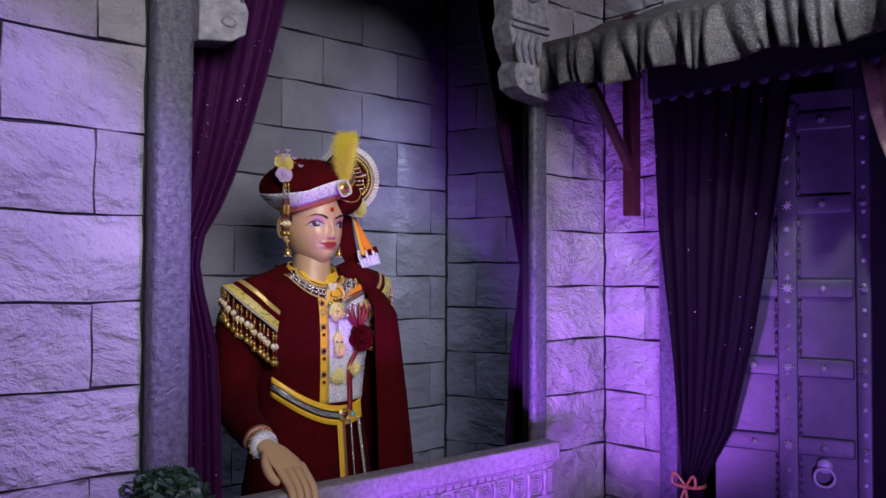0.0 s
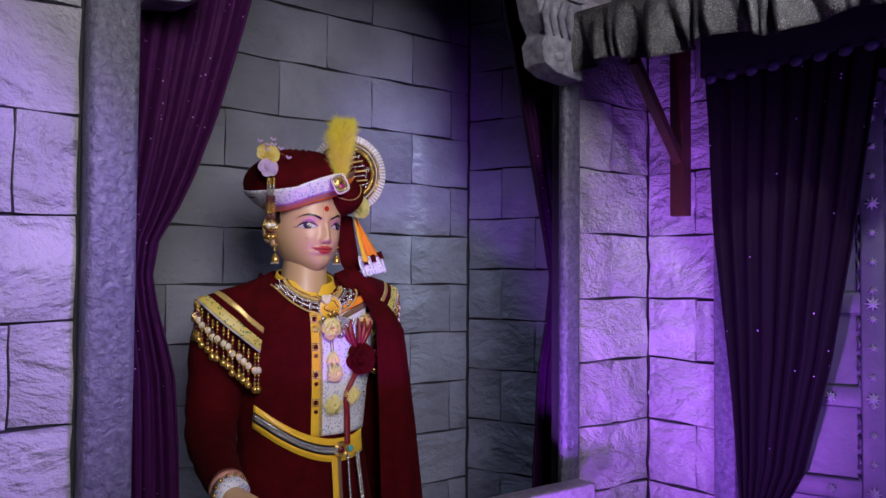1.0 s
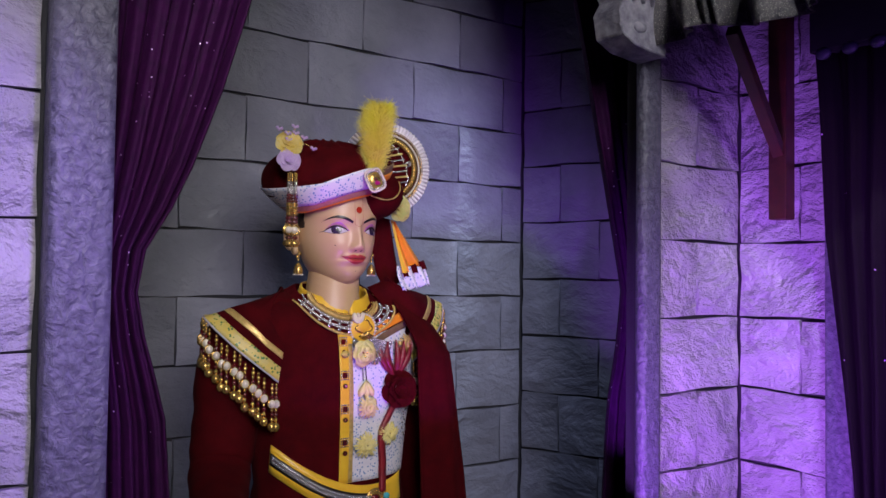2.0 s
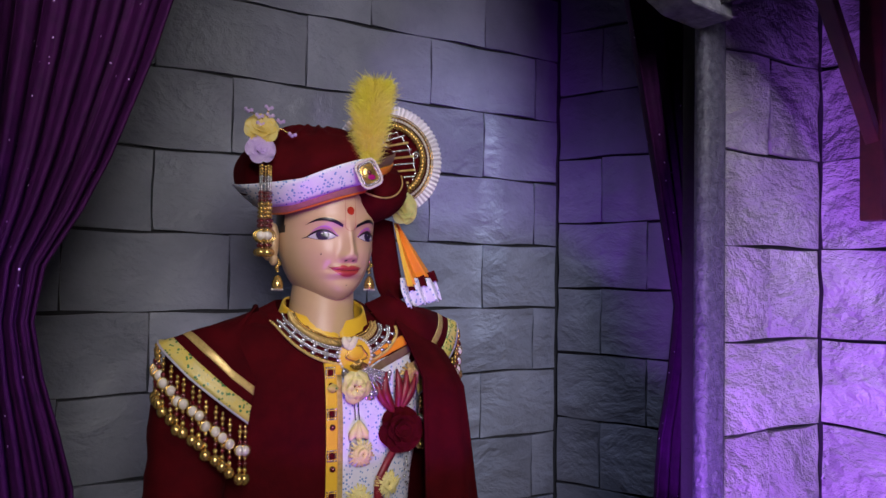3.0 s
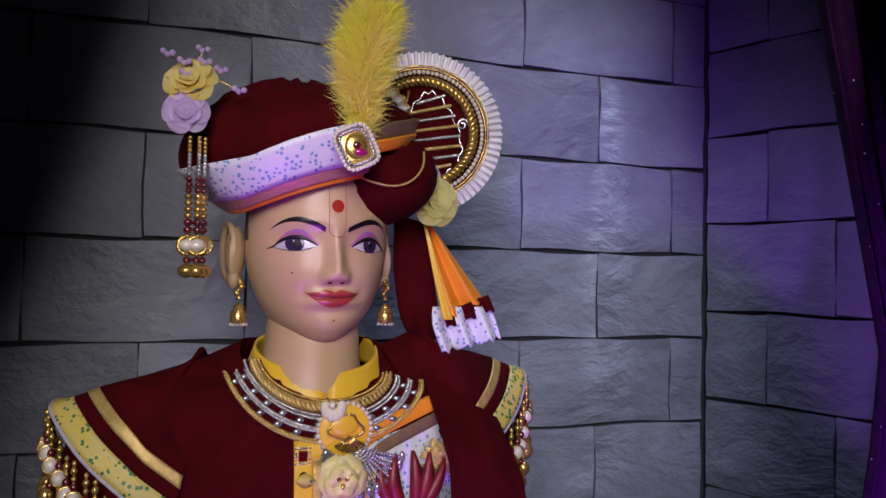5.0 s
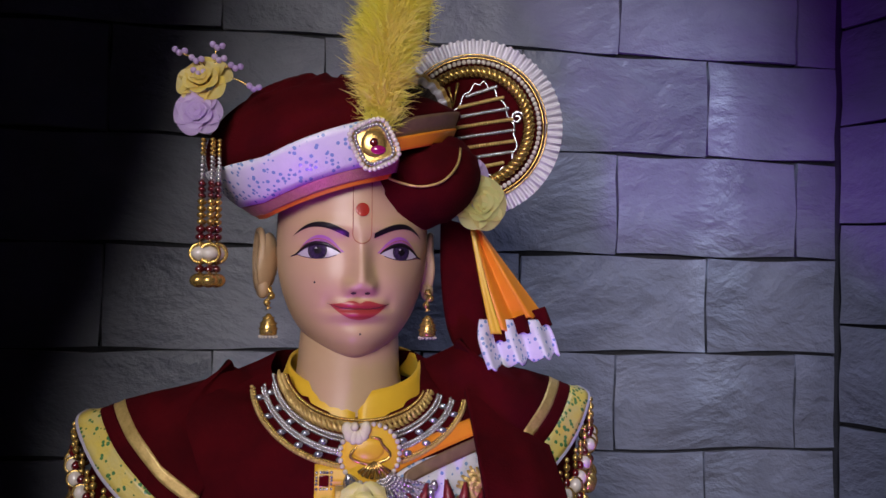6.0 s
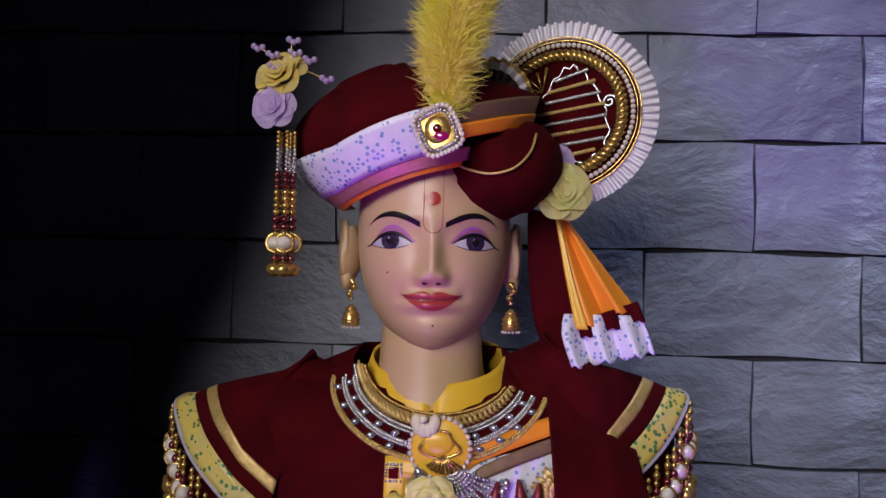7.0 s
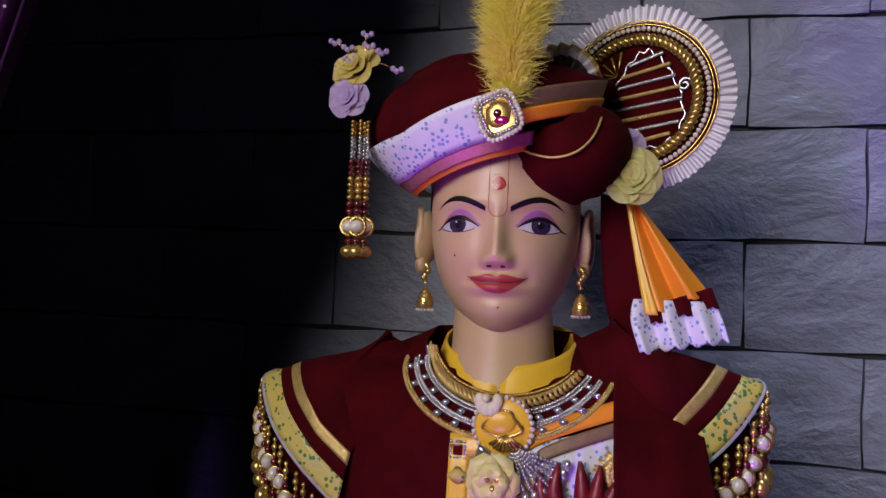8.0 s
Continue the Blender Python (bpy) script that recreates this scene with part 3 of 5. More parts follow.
def relief(x, z):
    """How far the features stand out of the smooth head, in metres."""
    ax = abs(x)
    h = float(np.interp(z, [1.5395, 1.5440, 1.5485, 1.5545, 1.562, 1.585, 1.605, 1.625], [0, 0.0085, 0.0165, 0.0195, 0.0180, 0.0095, 0.0035, 0]))
    out = h * gauss(x, float(np.interp(z, [1.545, 1.555, 1.575, 1.600], [0.0078, 0.0074, 0.0062, 0.0072])))
    out += 0.0072 * gauss(ax - 0.0112, 0.0040) * gauss(z - 1.5500, 0.0050)
    out -= 0.0080 * gauss(ax - 0.0380, 0.0190) * gauss(z - 1.589, 0.0100)
    out += 0.0062 * gauss(ax - 0.0400, 0.0135) * gauss(z - 1.5865, 0.0075)
    out += 0.0036 * gauss(ax - 0.036, 0.020) * gauss(z - 1.608, 0.0065)
    out += 0.0058 * gauss(ax - 0.036, 0.0190) * gauss(z - 1.551, 0.0160)
    mouth = gauss(x, 0.0185)
    out += mouth * (0.0062 * gauss(z - 1.5330, 0.0040) + 0.0076 * gauss(z - 1.5225, 0.0046) - 0.0034 * gauss(z - 1.5280, 0.0014))
    out -= 0.0030 * gauss(ax - 0.0315, 0.0042) * gauss(z - 1.533, 0.0050)
    out -= 0.0012 * gauss(x, 0.0022) * gauss(z - 1.5405, 0.0035)
    out -= 0.0024 * gauss(x, 0.016) * gauss(z - 1.5130, 0.0040)
    out += 0.0052 * gauss(x, 0.018) * gauss(z - 1.495, 0.0100)
    return out


def face_y(x, z):
    w, f = eased(z, HW), eased(z, HF)
    u = min(abs(x) / w, 0.999)
    return HEAD_Y - f * (1 - u ** 2.05) ** (1 / 2.05) - relief(x, z)


sb = bmesh.new()
rows = []
NZ, NA = 150, 176
for j in range(NZ + 1):
    s = j / NZ
    z = 1.4750 + (1.750 - 1.4750) * (s * 0.75 + 0.25 * s * s)
    w, f, b = (eased(z, a) for a in (HW, HF, HB))
    row = []
    for i in range(NA):
        a = 2 * math.pi * i / NA
        a = a - 0.35 * math.sin(a)
        x = w * math.copysign(abs(math.sin(a)) ** (2 / 2.05), math.sin(a))
        c = math.cos(a)
        if c > 0:
            y = face_y(x, z)
        else:
            y = HEAD_Y + b * abs(c) ** 0.93
        row.append((X0 + x, y, z))
    rows.append(row)
grid = sheet(sb, rows, True)
for fc in sb.faces:
    m = fc.calc_center_median()
    if m.y > 2.085 and m.z > 1.590 or m.y > 2.125 and m.z > 1.53:
        fc.material_index = 3
# neck, trunk inside the coat, ears
tube(sb, [(X0, 2.105, -0.05), (X0, 2.105, 1.0), (X0, 2.105, 1.36), (X0, 2.106, 1.42), (X0, 2.105, 1.46), (X0, 2.10, 1.50), (X0, 2.10, 1.53)],
     [0.10, 0.08, 0.07, 0.062, 0.056, 0.053, 0.050], 32)
for s in (-1, 1):
    # outer ear: a cupped shell with a rolled rim, an inner fold and a lobe
    ear = Matrix.Rotation(s * 0.55, 4, "Z") @ Matrix.Rotation(-0.15, 4, "X")
    ex, ey, ez = 1.2785 + s * 0.0855, 2.105, 1.574
    ball(sb, (ex, ey, ez), 0.032, 24, 16, (0.24, 0.56, 1.0), ear)
    for grow, r in ((1.0, 0.0036), (0.62, 0.0026)):
        rim = [(ex + s * (0.0085 + 0.004 * math.cos(a)) * grow, ey + 0.004 + 0.0155 * grow * math.cos(a), ez + 0.003 + 0.031 * grow * math.sin(a)) for a in np.linspace(-1.7, 3.3, 30)]
        tube(sb, rim, r, 8)
    ball(sb, (ex + s * 0.004, ey - 0.006, ez - 0.029), 0.0095, 12, 8, (0.75, 0.9, 1.1))


def patch(lo, hi, zlo, zhi, index, n=28, m=6, lift=0.0007):
    """A painted area that lies on the face, between two curves of z over x."""
    rows = []
    for j in range(m + 1):
        row = []
        for i in range(n + 1):
            x = lo + (hi - lo) * i / n
            z = zlo(x) + (zhi(x) - zlo(x)) * j / m
            row.append((X0 + x, face_y(x, z) - lift, z))
        rows.append(row)
    sheet(sb, rows, index=index)


def dot(x, z, r, index, lift, squash=1.0, n=24):
    mid = sb.verts.new((X0 + x, face_y(x, z) - lift - r * 0.06, z))
    rim = []
    for k in range(n):
        a = 2 * math.pi * k / n
        px, pz = x + r * math.cos(a), z + r * squash * math.sin(a)
        rim.append(sb.verts.new((X0 + px, face_y(px, pz) - lift, pz)))
    for k in range(n):
        sb.faces.new((mid, rim[(k + 1) % n], rim[k])).material_index = index


def curve(pts):
    xs, zs = [p[0] for p in pts], [p[1] for p in pts]
    k = np.polyfit(xs, zs, min(3, len(pts) - 1))
    return lambda x: float(np.polyval(k, x))


def line(pts, r, index):
    tube(sb, [(X0 + x, face_y(x, z) - 0.0004, z) for x, z in pts], r, 6, True, index)


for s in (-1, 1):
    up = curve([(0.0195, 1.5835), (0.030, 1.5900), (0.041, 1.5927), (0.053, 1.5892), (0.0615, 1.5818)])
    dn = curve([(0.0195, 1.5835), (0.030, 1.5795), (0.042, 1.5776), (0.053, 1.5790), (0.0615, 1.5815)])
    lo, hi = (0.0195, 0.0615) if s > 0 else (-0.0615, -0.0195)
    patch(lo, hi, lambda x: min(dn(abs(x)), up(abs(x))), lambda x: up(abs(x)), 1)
    cx = s * 0.0420
    for r, colour, lift in ((0.0093, 3, 0.0010), (0.0081, 2, 0.0013)):
        patch(cx - r + 0.00005, cx + r - 0.00005, lambda x: max(dn(abs(x)), 1.5858 - math.sqrt(max(0, r * r - (x - cx) ** 2))),
              lambda x: min(up(abs(x)), 1.5858 + math.sqrt(max(0, r * r - (x - cx) ** 2))), colour, 22, 4, lift)
    # lid patch, its violet partly light put into the colour
    lo, hi = (0.0165, 0.0600) if s > 0 else (-0.0600, -0.0165)
    patch(lo, hi, lambda x: up(max(abs(x), 0.0195)) + 0.0005, lambda x: up(max(abs(x), 0.0195)) + 0.0010 + 0.0074 * math.sin(math.pi * (abs(x) - 0.0165) / 0.0435) ** 0.7, 7, 28, 5, 0.0003)
    dot(s * 0.0420, 1.5858, 0.0036, 3, 0.0020)
    # glint on the eye, drawn as a small white dot
    dot(s * 0.0420 - 0.0015, 1.5882, 0.0010, 1, 0.0022, n=10)
    xs = np.linspace(0.0195, 0.0665, 22)
    line([(s * x, up(min(x, 0.0615)) - max(0, x - 0.0615) * 0.4) for x in xs], [0.0006 + 0.0018 * math.sin(math.pi * min(1, i / 20)) for i in range(22)], 3)
    line([(s * x, up(x) + 0.0048 * math.sin(math.pi * (x - 0.018) / 0.045)) for x in np.linspace(0.020, 0.0600, 18)], 0.0004, 6)
    line([(s * x, dn(x)) for x in np.linspace(0.024, 0.0615, 16)], 0.00045, 3)
    bu = curve([(0.0125, 1.6035), (0.026, 1.6105), (0.040, 1.6140), (0.053, 1.6110), (0.0650, 1.6005)])
    bd = curve([(0.0125, 1.5985), (0.026, 1.6046), (0.040, 1.6086), (0.053, 1.6074), (0.0650, 1.6003)])
    lo, hi = (0.0125, 0.0650) if s > 0 else (-0.0650, -0.0125)
    patch(lo, hi, lambda x: min(bd(abs(x)), bu(abs(x)) - 0.0003), lambda x: bu(abs(x)), 3)
    dot(s * 0.0068, 1.5440, 0.0028, 3, 0.0004, 0.50, 12)
def lip_top(x):
    return 1.5328 + 0.0036 * gauss(abs(x) - 0.0075, 0.0080) - 0.0012 * gauss(x, 0.0026)


patch(-0.0295, 0.0295, lambda x: min(1.5172 + 0.0160 * (abs(x) / 0.0295) ** 1.9, 1.5325), lip_top, 4, 40, 16, 0.0005)
line([(x, 1.5278 + 6.0 * x * x + 0.0008 * gauss(x, 0.005)) for x in np.linspace(-0.0310, 0.0310, 26)], [0.0002 + 0.0005 * math.sin(math.pi * i / 25) for i in range(26)], 3)
dot(0, 1.6265, 0.0068, 5, 0.0014)
line([(-0.0093, 1.655), (-0.0093, 1.61)] + [(0.0093 * math.sin(a), 1.603 - 0.010 * math.cos(a)) for a in np.linspace(-1.5, 1.5, 14)] + [(0.0093, 1.61), (0.0093, 1.655)], 0.0004, 6)
for x, z in ((-0.0440, 1.554), (0.002, 1.503)):
    dot(x, z, 0.0011, 3, 0.0004, n=8)
# the head looks a little towards the doorway
turn_head = Matrix.Translation((1.2775, 2.095, 0)) @ Matrix.Rotation(0.065, 4, "Z") @ Matrix.Translation((-X0, -2.095, 0))
for v in sb.verts:
    v.co = turn_head @ v.co
before_hand = len(sb.verts)
# the hand that rests on the rail
hand_rows = []
for p, rw, rh in (((0.952, 1.790, 1.052), 0.024, 0.020), ((0.958, 1.752, 1.046), 0.027, 0.021), ((0.968, 1.722, 1.034), 0.036, 0.021),
                  ((0.980, 1.694, 1.014), 0.041, 0.019), ((0.990, 1.668, 0.990), 0.040, 0.016)):
    hand_rows.append([(p[0] + rw * math.cos(a), p[1] + 0.3 * rh * math.sin(a), p[2] + rh * math.sin(a)) for a in (2 * math.pi * k / 20 for k in range(20))])
sheet(sb, hand_rows, True)
for k in range(4):
    x = 0.957 + 0.0215 * k
    tube(sb, smooth_path([(x, 1.690, 1.003), (x + 0.002, 1.660, 0.985 - 0.003 * abs(k - 1.5)), (x + 0.004, 1.632, 0.958), (x + 0.004, 1.622, 0.930), (x + 0.003, 1.624, 0.905 + 0.008 * abs(k - 1))], 14),
         [0.0115, 0.0115, 0.0115, 0.0112, 0.011, 0.0108, 0.0106, 0.0105, 0.0103, 0.010, 0.0097, 0.0092, 0.008, 0.004], 12)
tube(sb, smooth_path([(0.945, 1.735, 1.035), (0.930, 1.705, 1.008), (0.932, 1.680, 0.985), (0.944, 1.664, 0.969)], 10), [0.014, 0.014, 0.0135, 0.013, 0.0125, 0.012, 0.0115, 0.011, 0.010, 0.006], 12)
sb.verts.ensure_lookup_table()
for v in sb.verts[before_hand:]:
    v.co = Vector((0.952, 1.76, 1.05)) + (v.co - Vector((0.952, 1.76, 1.05))) * 0.86 + Vector((-0.004, 0, 0))
bmesh.ops.recalc_face_normals(sb, faces=[f for f in sb.faces])
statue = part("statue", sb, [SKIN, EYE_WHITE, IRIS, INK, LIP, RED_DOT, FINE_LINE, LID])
tagged(statue, "painted life-size statue with smiling face, standing behind the rail", "statue")

# ---- the coat ----
CZ = [0.02, 0.50, 0.85, 1.00, 1.07, 1.18, 1.28, 1.35, 1.40, 1.42, 1.435, 1.447, 1.460, 1.476]
CW = [0.26, 0.23, 0.195, 0.170, 0.158, 0.168, 0.190, 0.205, 0.215, 0.212, 0.190, 0.150, 0.112, 0.080]
CD = [0.17, 0.15, 0.125, 0.110, 0.104, 0.106, 0.104, 0.096, 0.083, 0.076, 0.070, 0.064, 0.058, 0.050]


def neck_drop(x, z):
    """How far the coat is cut lower at the front of the neck."""
    s = min(1.0, max(0.0, (z - 1.37) / 0.10))
    return 0.046 * s * s * (3 - 2 * s) * max(0.0, 1 - ((x - 1.284) / 0.15) ** 2)


def coat_y(x, z):
    """The front of the coat at the distance x from its middle."""
    low = z
    for _ in range(5):
        z = min(low + neck_drop(x, z), 1.476)
    w, d = float(np.interp(z, CZ, CW)), float(np.interp(z, CZ, CD))
    u = min(abs(x - 1.275) / w, 0.9995)
    return 2.105 - d * (1 - u ** 2.3) ** (1 / 2.3)


coat = thing("coat", "maroon velvet royal coat with yellow trim and fringed shoulders", "coat")


def body_rows(zs, skirt=False):
    rows = []
    for z in zs:
        w, d = float(np.interp(z, CZ, CW)), float(np.interp(z, CZ, CD))
        row = []
        for i in range(96):
            a = 2 * math.pi * i / 96
            sx = math.copysign(abs(math.sin(a)) ** (2 / 2.3), math.sin(a))
            sy = math.copysign(abs(math.cos(a)) ** (2 / 2.3), math.cos(a))
            fold = 0.010 * (1.05 - z) * math.sin(11 * a + 0.6 * math.sin(3 * a)) if skirt else 0.0015 * math.sin(9 * a + 14 * z)
            x = 1.275 + (w + fold) * sx
            row.append((x, 2.105 - (d + fold) * sy, z - neck_drop(x, z) * max(0.0, min(1.0, 0.35 + 1.3 * math.cos(a)))))
        rows.append(row)
    return rows


bm = bmesh.new()
sheet(bm, body_rows(np.linspace(1.05, 1.476, 44)), True)
bodice = part("bodice", bm, VELVET, coat)
bm = bmesh.new()
sheet(bm, body_rows(np.linspace(1.06, 0.02, 40), True), True)
part("skirt", bm, VELVET, coat)
for keys, radii in (([(1.085, 2.115, 1.385), (1.063, 2.115, 1.30), (1.052, 2.110, 1.19), (1.035, 2.085, 1.11), (0.995, 1.960, 1.075), (0.955, 1.800, 1.055)], (0.062, 0.066, 0.062, 0.058, 0.046, 0.034)),
                    ([(1.475, 2.115, 1.385), (1.490, 2.120, 1.30), (1.505, 2.120, 1.15), (1.515, 2.105, 1.0), (1.52, 2.09, 0.85)], (0.060, 0.062, 0.060, 0.056, 0.050))):
    pts = smooth_path(keys, 40)
    rad = [float(np.interp(i / 39, np.linspace(0, 1, len(radii)), radii)) + 0.0025 * math.sin(i * 1.1) * math.sin(i * 0.37) for i in range(40)]
    bm = bmesh.new()
    tube(bm, pts, rad, 28)
    part("sleeve", bm, VELVET, coat)
bm = bmesh.new()
tube(bm, [(0.957, 1.806, 1.056), (0.955, 1.792, 1.054)], [0.037, 0.036], 24)
part("cuff_edge", bm, COPPER, coat)
cuff = thing("bracelet", "white and gold jewelled bracelet on the statue's wrist", "bracelet")
bm = bmesh.new()
tube(bm, [(0.953, 1.795, 1.052), (0.956, 1.765, 1.047)], [0.0335, 0.0315], 24)
part("band", bm, PRINT, cuff)
bm = bmesh.new()
for k in range(14):
    a = 2 * math.pi * k / 14
    ball(bm, (0.9545 + 0.034 * math.cos(a), 1.780, 1.0495 + 0.034 * math.sin(a)), 0.0048, 8, 6)
part("jewel", bm, GOLD, cuff)

# stand collar
bm = bmesh.new()
for s in (-1, 1):
    rows = []
    for j in range(7):
        v = j / 6
        row = []
        for i in range(30):
            a = s * (0.02 + (math.pi - 0.02) * i / 29)
            drop = 0.044 * (0.5 + 0.5 * math.cos(a)) ** 1.4
            notch = 0.010 * math.exp(-abs(a) / 0.10) * v
            rx, ry = 0.083 - 0.012 * v, 0.074 - 0.014 * v
            row.append((1.284 + rx * math.sin(a), 2.112 - ry * math.cos(a), 1.448 + 0.034 * v - drop * (1 - 0.10 * v) - notch))
        rows.append(row)
    sheet(bm, rows)
part("collar", bm, SATIN, coat, "yellow satin stand collar", thick=0.003)

# front panel, placket and ribbons


def on_coat(name, pts_fn, material, parent, label="", lift=0.003, n=24, m=6, thick=0.0016):
    """A strip sewn on the coat: pts_fn(u, v) gives x and z."""
    bm = bmesh.new()
    rows = []
    for j in range(m + 1):
        row = []
        for i in range(n + 1):
            x, z = pts_fn(i / n, j / m)
            row.append((x, coat_y(x, z) - lift, z))
        rows.append(row)
    sheet(bm, rows)
    return part(name, bm, material, parent, label, thick=thick)


on_coat("front_panel", lambda u, v: (1.262 + 0.175 * v, 1.085 + (0.285 + 0.045 * max(0, v - 0.3)) * u), PRINT, coat, "white floral print front panel with sequins", 0.0025, 30, 16)
on_coat("placket", lambda u, v: (1.243 + 0.020 * v, 1.085 + 0.292 * u), SATIN, coat, "yellow satin placket", 0.0045)
on_coat("placket_edge", lambda u, v: (1.263 + 0.009 * v, 1.085 + 0.272 * u), GOLD_LACE, coat, "", 0.004)
on_coat("placket", lambda u, v: (1.243 + 0.045 * u, 1.358 + 0.019 * v), SATIN, coat, "", 0.006, 10, 3)
on_coat("ribbon", lambda u, v: (1.322 + 0.092 * u, 1.367 + 0.036 * u ** 0.8 + 0.017 * v), ORANGE, coat, "orange satin ribbon", 0.0055, 20, 4)
on_coat("ribbon", lambda u, v: (1.330 + 0.085 * u, 1.353 + 0.034 * u ** 0.8 + 0.014 * v), BROWN, coat, "bronze ribbon", 0.005, 20, 4)
on_coat("skirt_trim", lambda u, v: (1.292 + 0.016 * v + 0.012 * (1 - u), 1.03 - 0.75 * (1 - u)), SATIN, coat, "yellow satin trim", 0.014, 30, 4)
on_coat("skirt_trim", lambda u, v: (1.309 + 0.010 * v + 0.012 * (1 - u), 1.03 - 0.75 * (1 - u)), BROWN, coat, "", 0.013, 30, 3)
for z in (1.3625, 1.297, 1.231, 1.166):
    x = 1.252
    y = coat_y(x, z) - 0.006
    bm = bmesh.new()
    box(bm, (x - 0.0048, y - 0.003, z - 0.0055), (x + 0.0048, y, z + 0.0055), 0.001)
    stone = part("square_button", bm, RUBY, coat, "square dark red stone button")
    bm = bmesh.new()
    for k in range(16):
        a = 2 * math.pi * k / 16
        q = max(abs(math.cos(a)), abs(math.sin(a)))
        ball(bm, (x + 0.0072 * math.cos(a) / q, y - 0.001, z + 0.008 * math.sin(a) / q), 0.0016, 6, 5)
    part("setting", bm, SILVER, stone)
    bm = bmesh.new()
    ball(bm, (x + 0.001, y - 0.002, z - 0.021), 0.0052, 10, 8)
    part("round_button", bm, RUBY, coat, "round dark red bead")


# fringed shoulder pieces
EDGE = smooth_path([(1.004, 2.112, 1.414), (1.002, 2.084, 1.404), (1.033, 2.046, 1.364), (1.076, 2.026, 1.325), (1.122, 2.020, 1.288)], 40)
STRIPS = [("piping", 0.0, 0.003, PIPING), ("print_band", 0.003, 0.026, LEAF_PRINT), ("velvet_band", 0.026, 0.040, VELVET), ("gold_band", 0.040, 0.052, GOLD_LACE), ("shoulder_cloth", 0.052, 0.160, VELVET)]
for side in (-1, 1):
    def mirror(p):
        return (p[0], p[1], p[2]) if side < 0 else (2 * 1.274 - p[0], p[1], p[2] + 0.024)
    ep = new("epaulette")
    ep.parent = coat
    tagged(ep, "stiff fringed shoulder piece with printed and gold bands")
    for name, a, b, material in STRIPS:
        bm = bmesh.new()
        rows = []
        for w in np.linspace(a, b, 5):
            row = []
            for i, p in enumerate(EDGE):
                u = i / 39
                turn = min(1.0, 1.25 * u) * 1.35
                q = p + Vector((math.cos(turn), 0.10 * u, 1.12 * math.sin(turn))) * w
                if w > 0.055:
                    k = (w - 0.055) / 0.06
                    q = q + Vector((0.02 * u * k, 0.035 * u * k, -0.010 * k - 0.012 * k * k * (1 - u)))
                row.append(mirror(q))
            rows.append(row)
        sheet(bm, rows)
        part(name, bm, material, ep, thick=0.003)
    bm = bmesh.new()
    ball(bm, mirror((1.105, 2.112, 1.372)), 0.074, 24, 16, (1.0, 1.05, 0.66))
    part("shoulder_pad", bm, VELVET, ep)
    for k in range(17):
        p = EDGE[1 + int(2.35 * k)]
        drop = rnd(-0.006, 0.004)
        string = bmesh.new()
        marks = [(0.0028, 0), (0.0040, 0), (0.0030, 0), (0.0044, 1), (0.0072, 2), (0.0032, 0), (0.0044, 1), (0.0040, 0), (0.0088, 3)]
        for bx_, by_, bz_, r, what in beads(string, *mirror((p.x - 0.001, p.y - 0.001, p.z - 0.004 + drop)), marks, 1.08):
            if what == 2:
                ring(string, (bx_, by_, bz_), r + 0.0008, 0.0017, n=14, sides=5)
        part("bead_string", string, [GOLD, RUBY, PEARL, GOLD], ep)

# belt
belt = thing("belt", "yellow satin belt with a silver jewelled strip and buckle", "belt")


def belt_z(x):
    return 1.048 + 2.2 * (x - 1.325) ** 2


for name, z0, z1, material, lift in (("band", -0.027, 0.027, SATIN, 0.006), ("dark_strip", -0.0115, 0.0115, INK, 0.0078), ("jewel_strip", -0.0075, 0.0075, SILVER, 0.009)):
    bm = bmesh.new()
    rows = []
    for v in np.linspace(0, 1, 5):
        row = []
        for x in np.linspace(1.122, 1.40 if name == "band" else 1.318, 50):
            z = belt_z(x) + z0 + (z1 - z0) * v
            row.append((x, coat_y(x, z) - lift, z))
        rows.append(row)
    sheet(bm, rows)
    part(name, bm, material, belt, thick=0.002)
bm = bmesh.new()
for k in range(44):
    x = 1.125 + 0.0043 * k
    for s in (-0.004, 0.004):
        ball(bm, (x, coat_y(x, belt_z(x)) - 0.0105, belt_z(x) + s), 0.0027, 6, 5)
part("jewel", bm, CRYSTAL, belt)
bx, bz = 1.322, belt_z(1.322)
by = coat_y(bx, bz) - 0.010
bm = bmesh.new()
for r in (0.018, 0.0125):
    ring(bm, (bx, by, bz), r, 0.003, n=28)
for k in range(14):
    a = 2 * math.pi * k / 14
    ball(bm, (bx + 0.0152 * math.cos(a), by - 0.002, bz + 0.0152 * math.sin(a)), 0.0024, 6, 5)
buckle = part("buckle", bm, GOLD, belt, "round gold buckle")
bm = bmesh.new()
ball(bm, (bx, by - 0.002, bz), 0.009, 12, 8, (1, 0.5, 1))
part("red_stone", bm, RUBY, buckle)
bm = bmesh.new()
ball(bm, (bx + 0.026, by - 0.001, bz + 0.001), 0.008, 12, 8, (1, 0.5, 1))
part("blue_stone", bm, TURQUOISE, buckle)
for x1, x2, low in ((1.338, 1.342, 0.82), (1.365, 1.385, 0.86), (1.372, 1.394, 0.83)):
    chain = thing("waist_chain", "silver bead chain hanging from the belt", "chain", "waist chains")
    bm = bmesh.new()
    n = int((1.035 - low) / 0.0062)
    for k in range(n):
        s = k / n
        x, z = x1 + (x2 - x1) * s, 1.035 + (low - 1.035) * s
        ball(bm, (x, coat_y(x, z) - 0.018, z), 0.0040 if k % 2 else 0.0028, 7, 5, (1, 1, 1.2))
    part("bead_strand", bm, SILVER, chain)

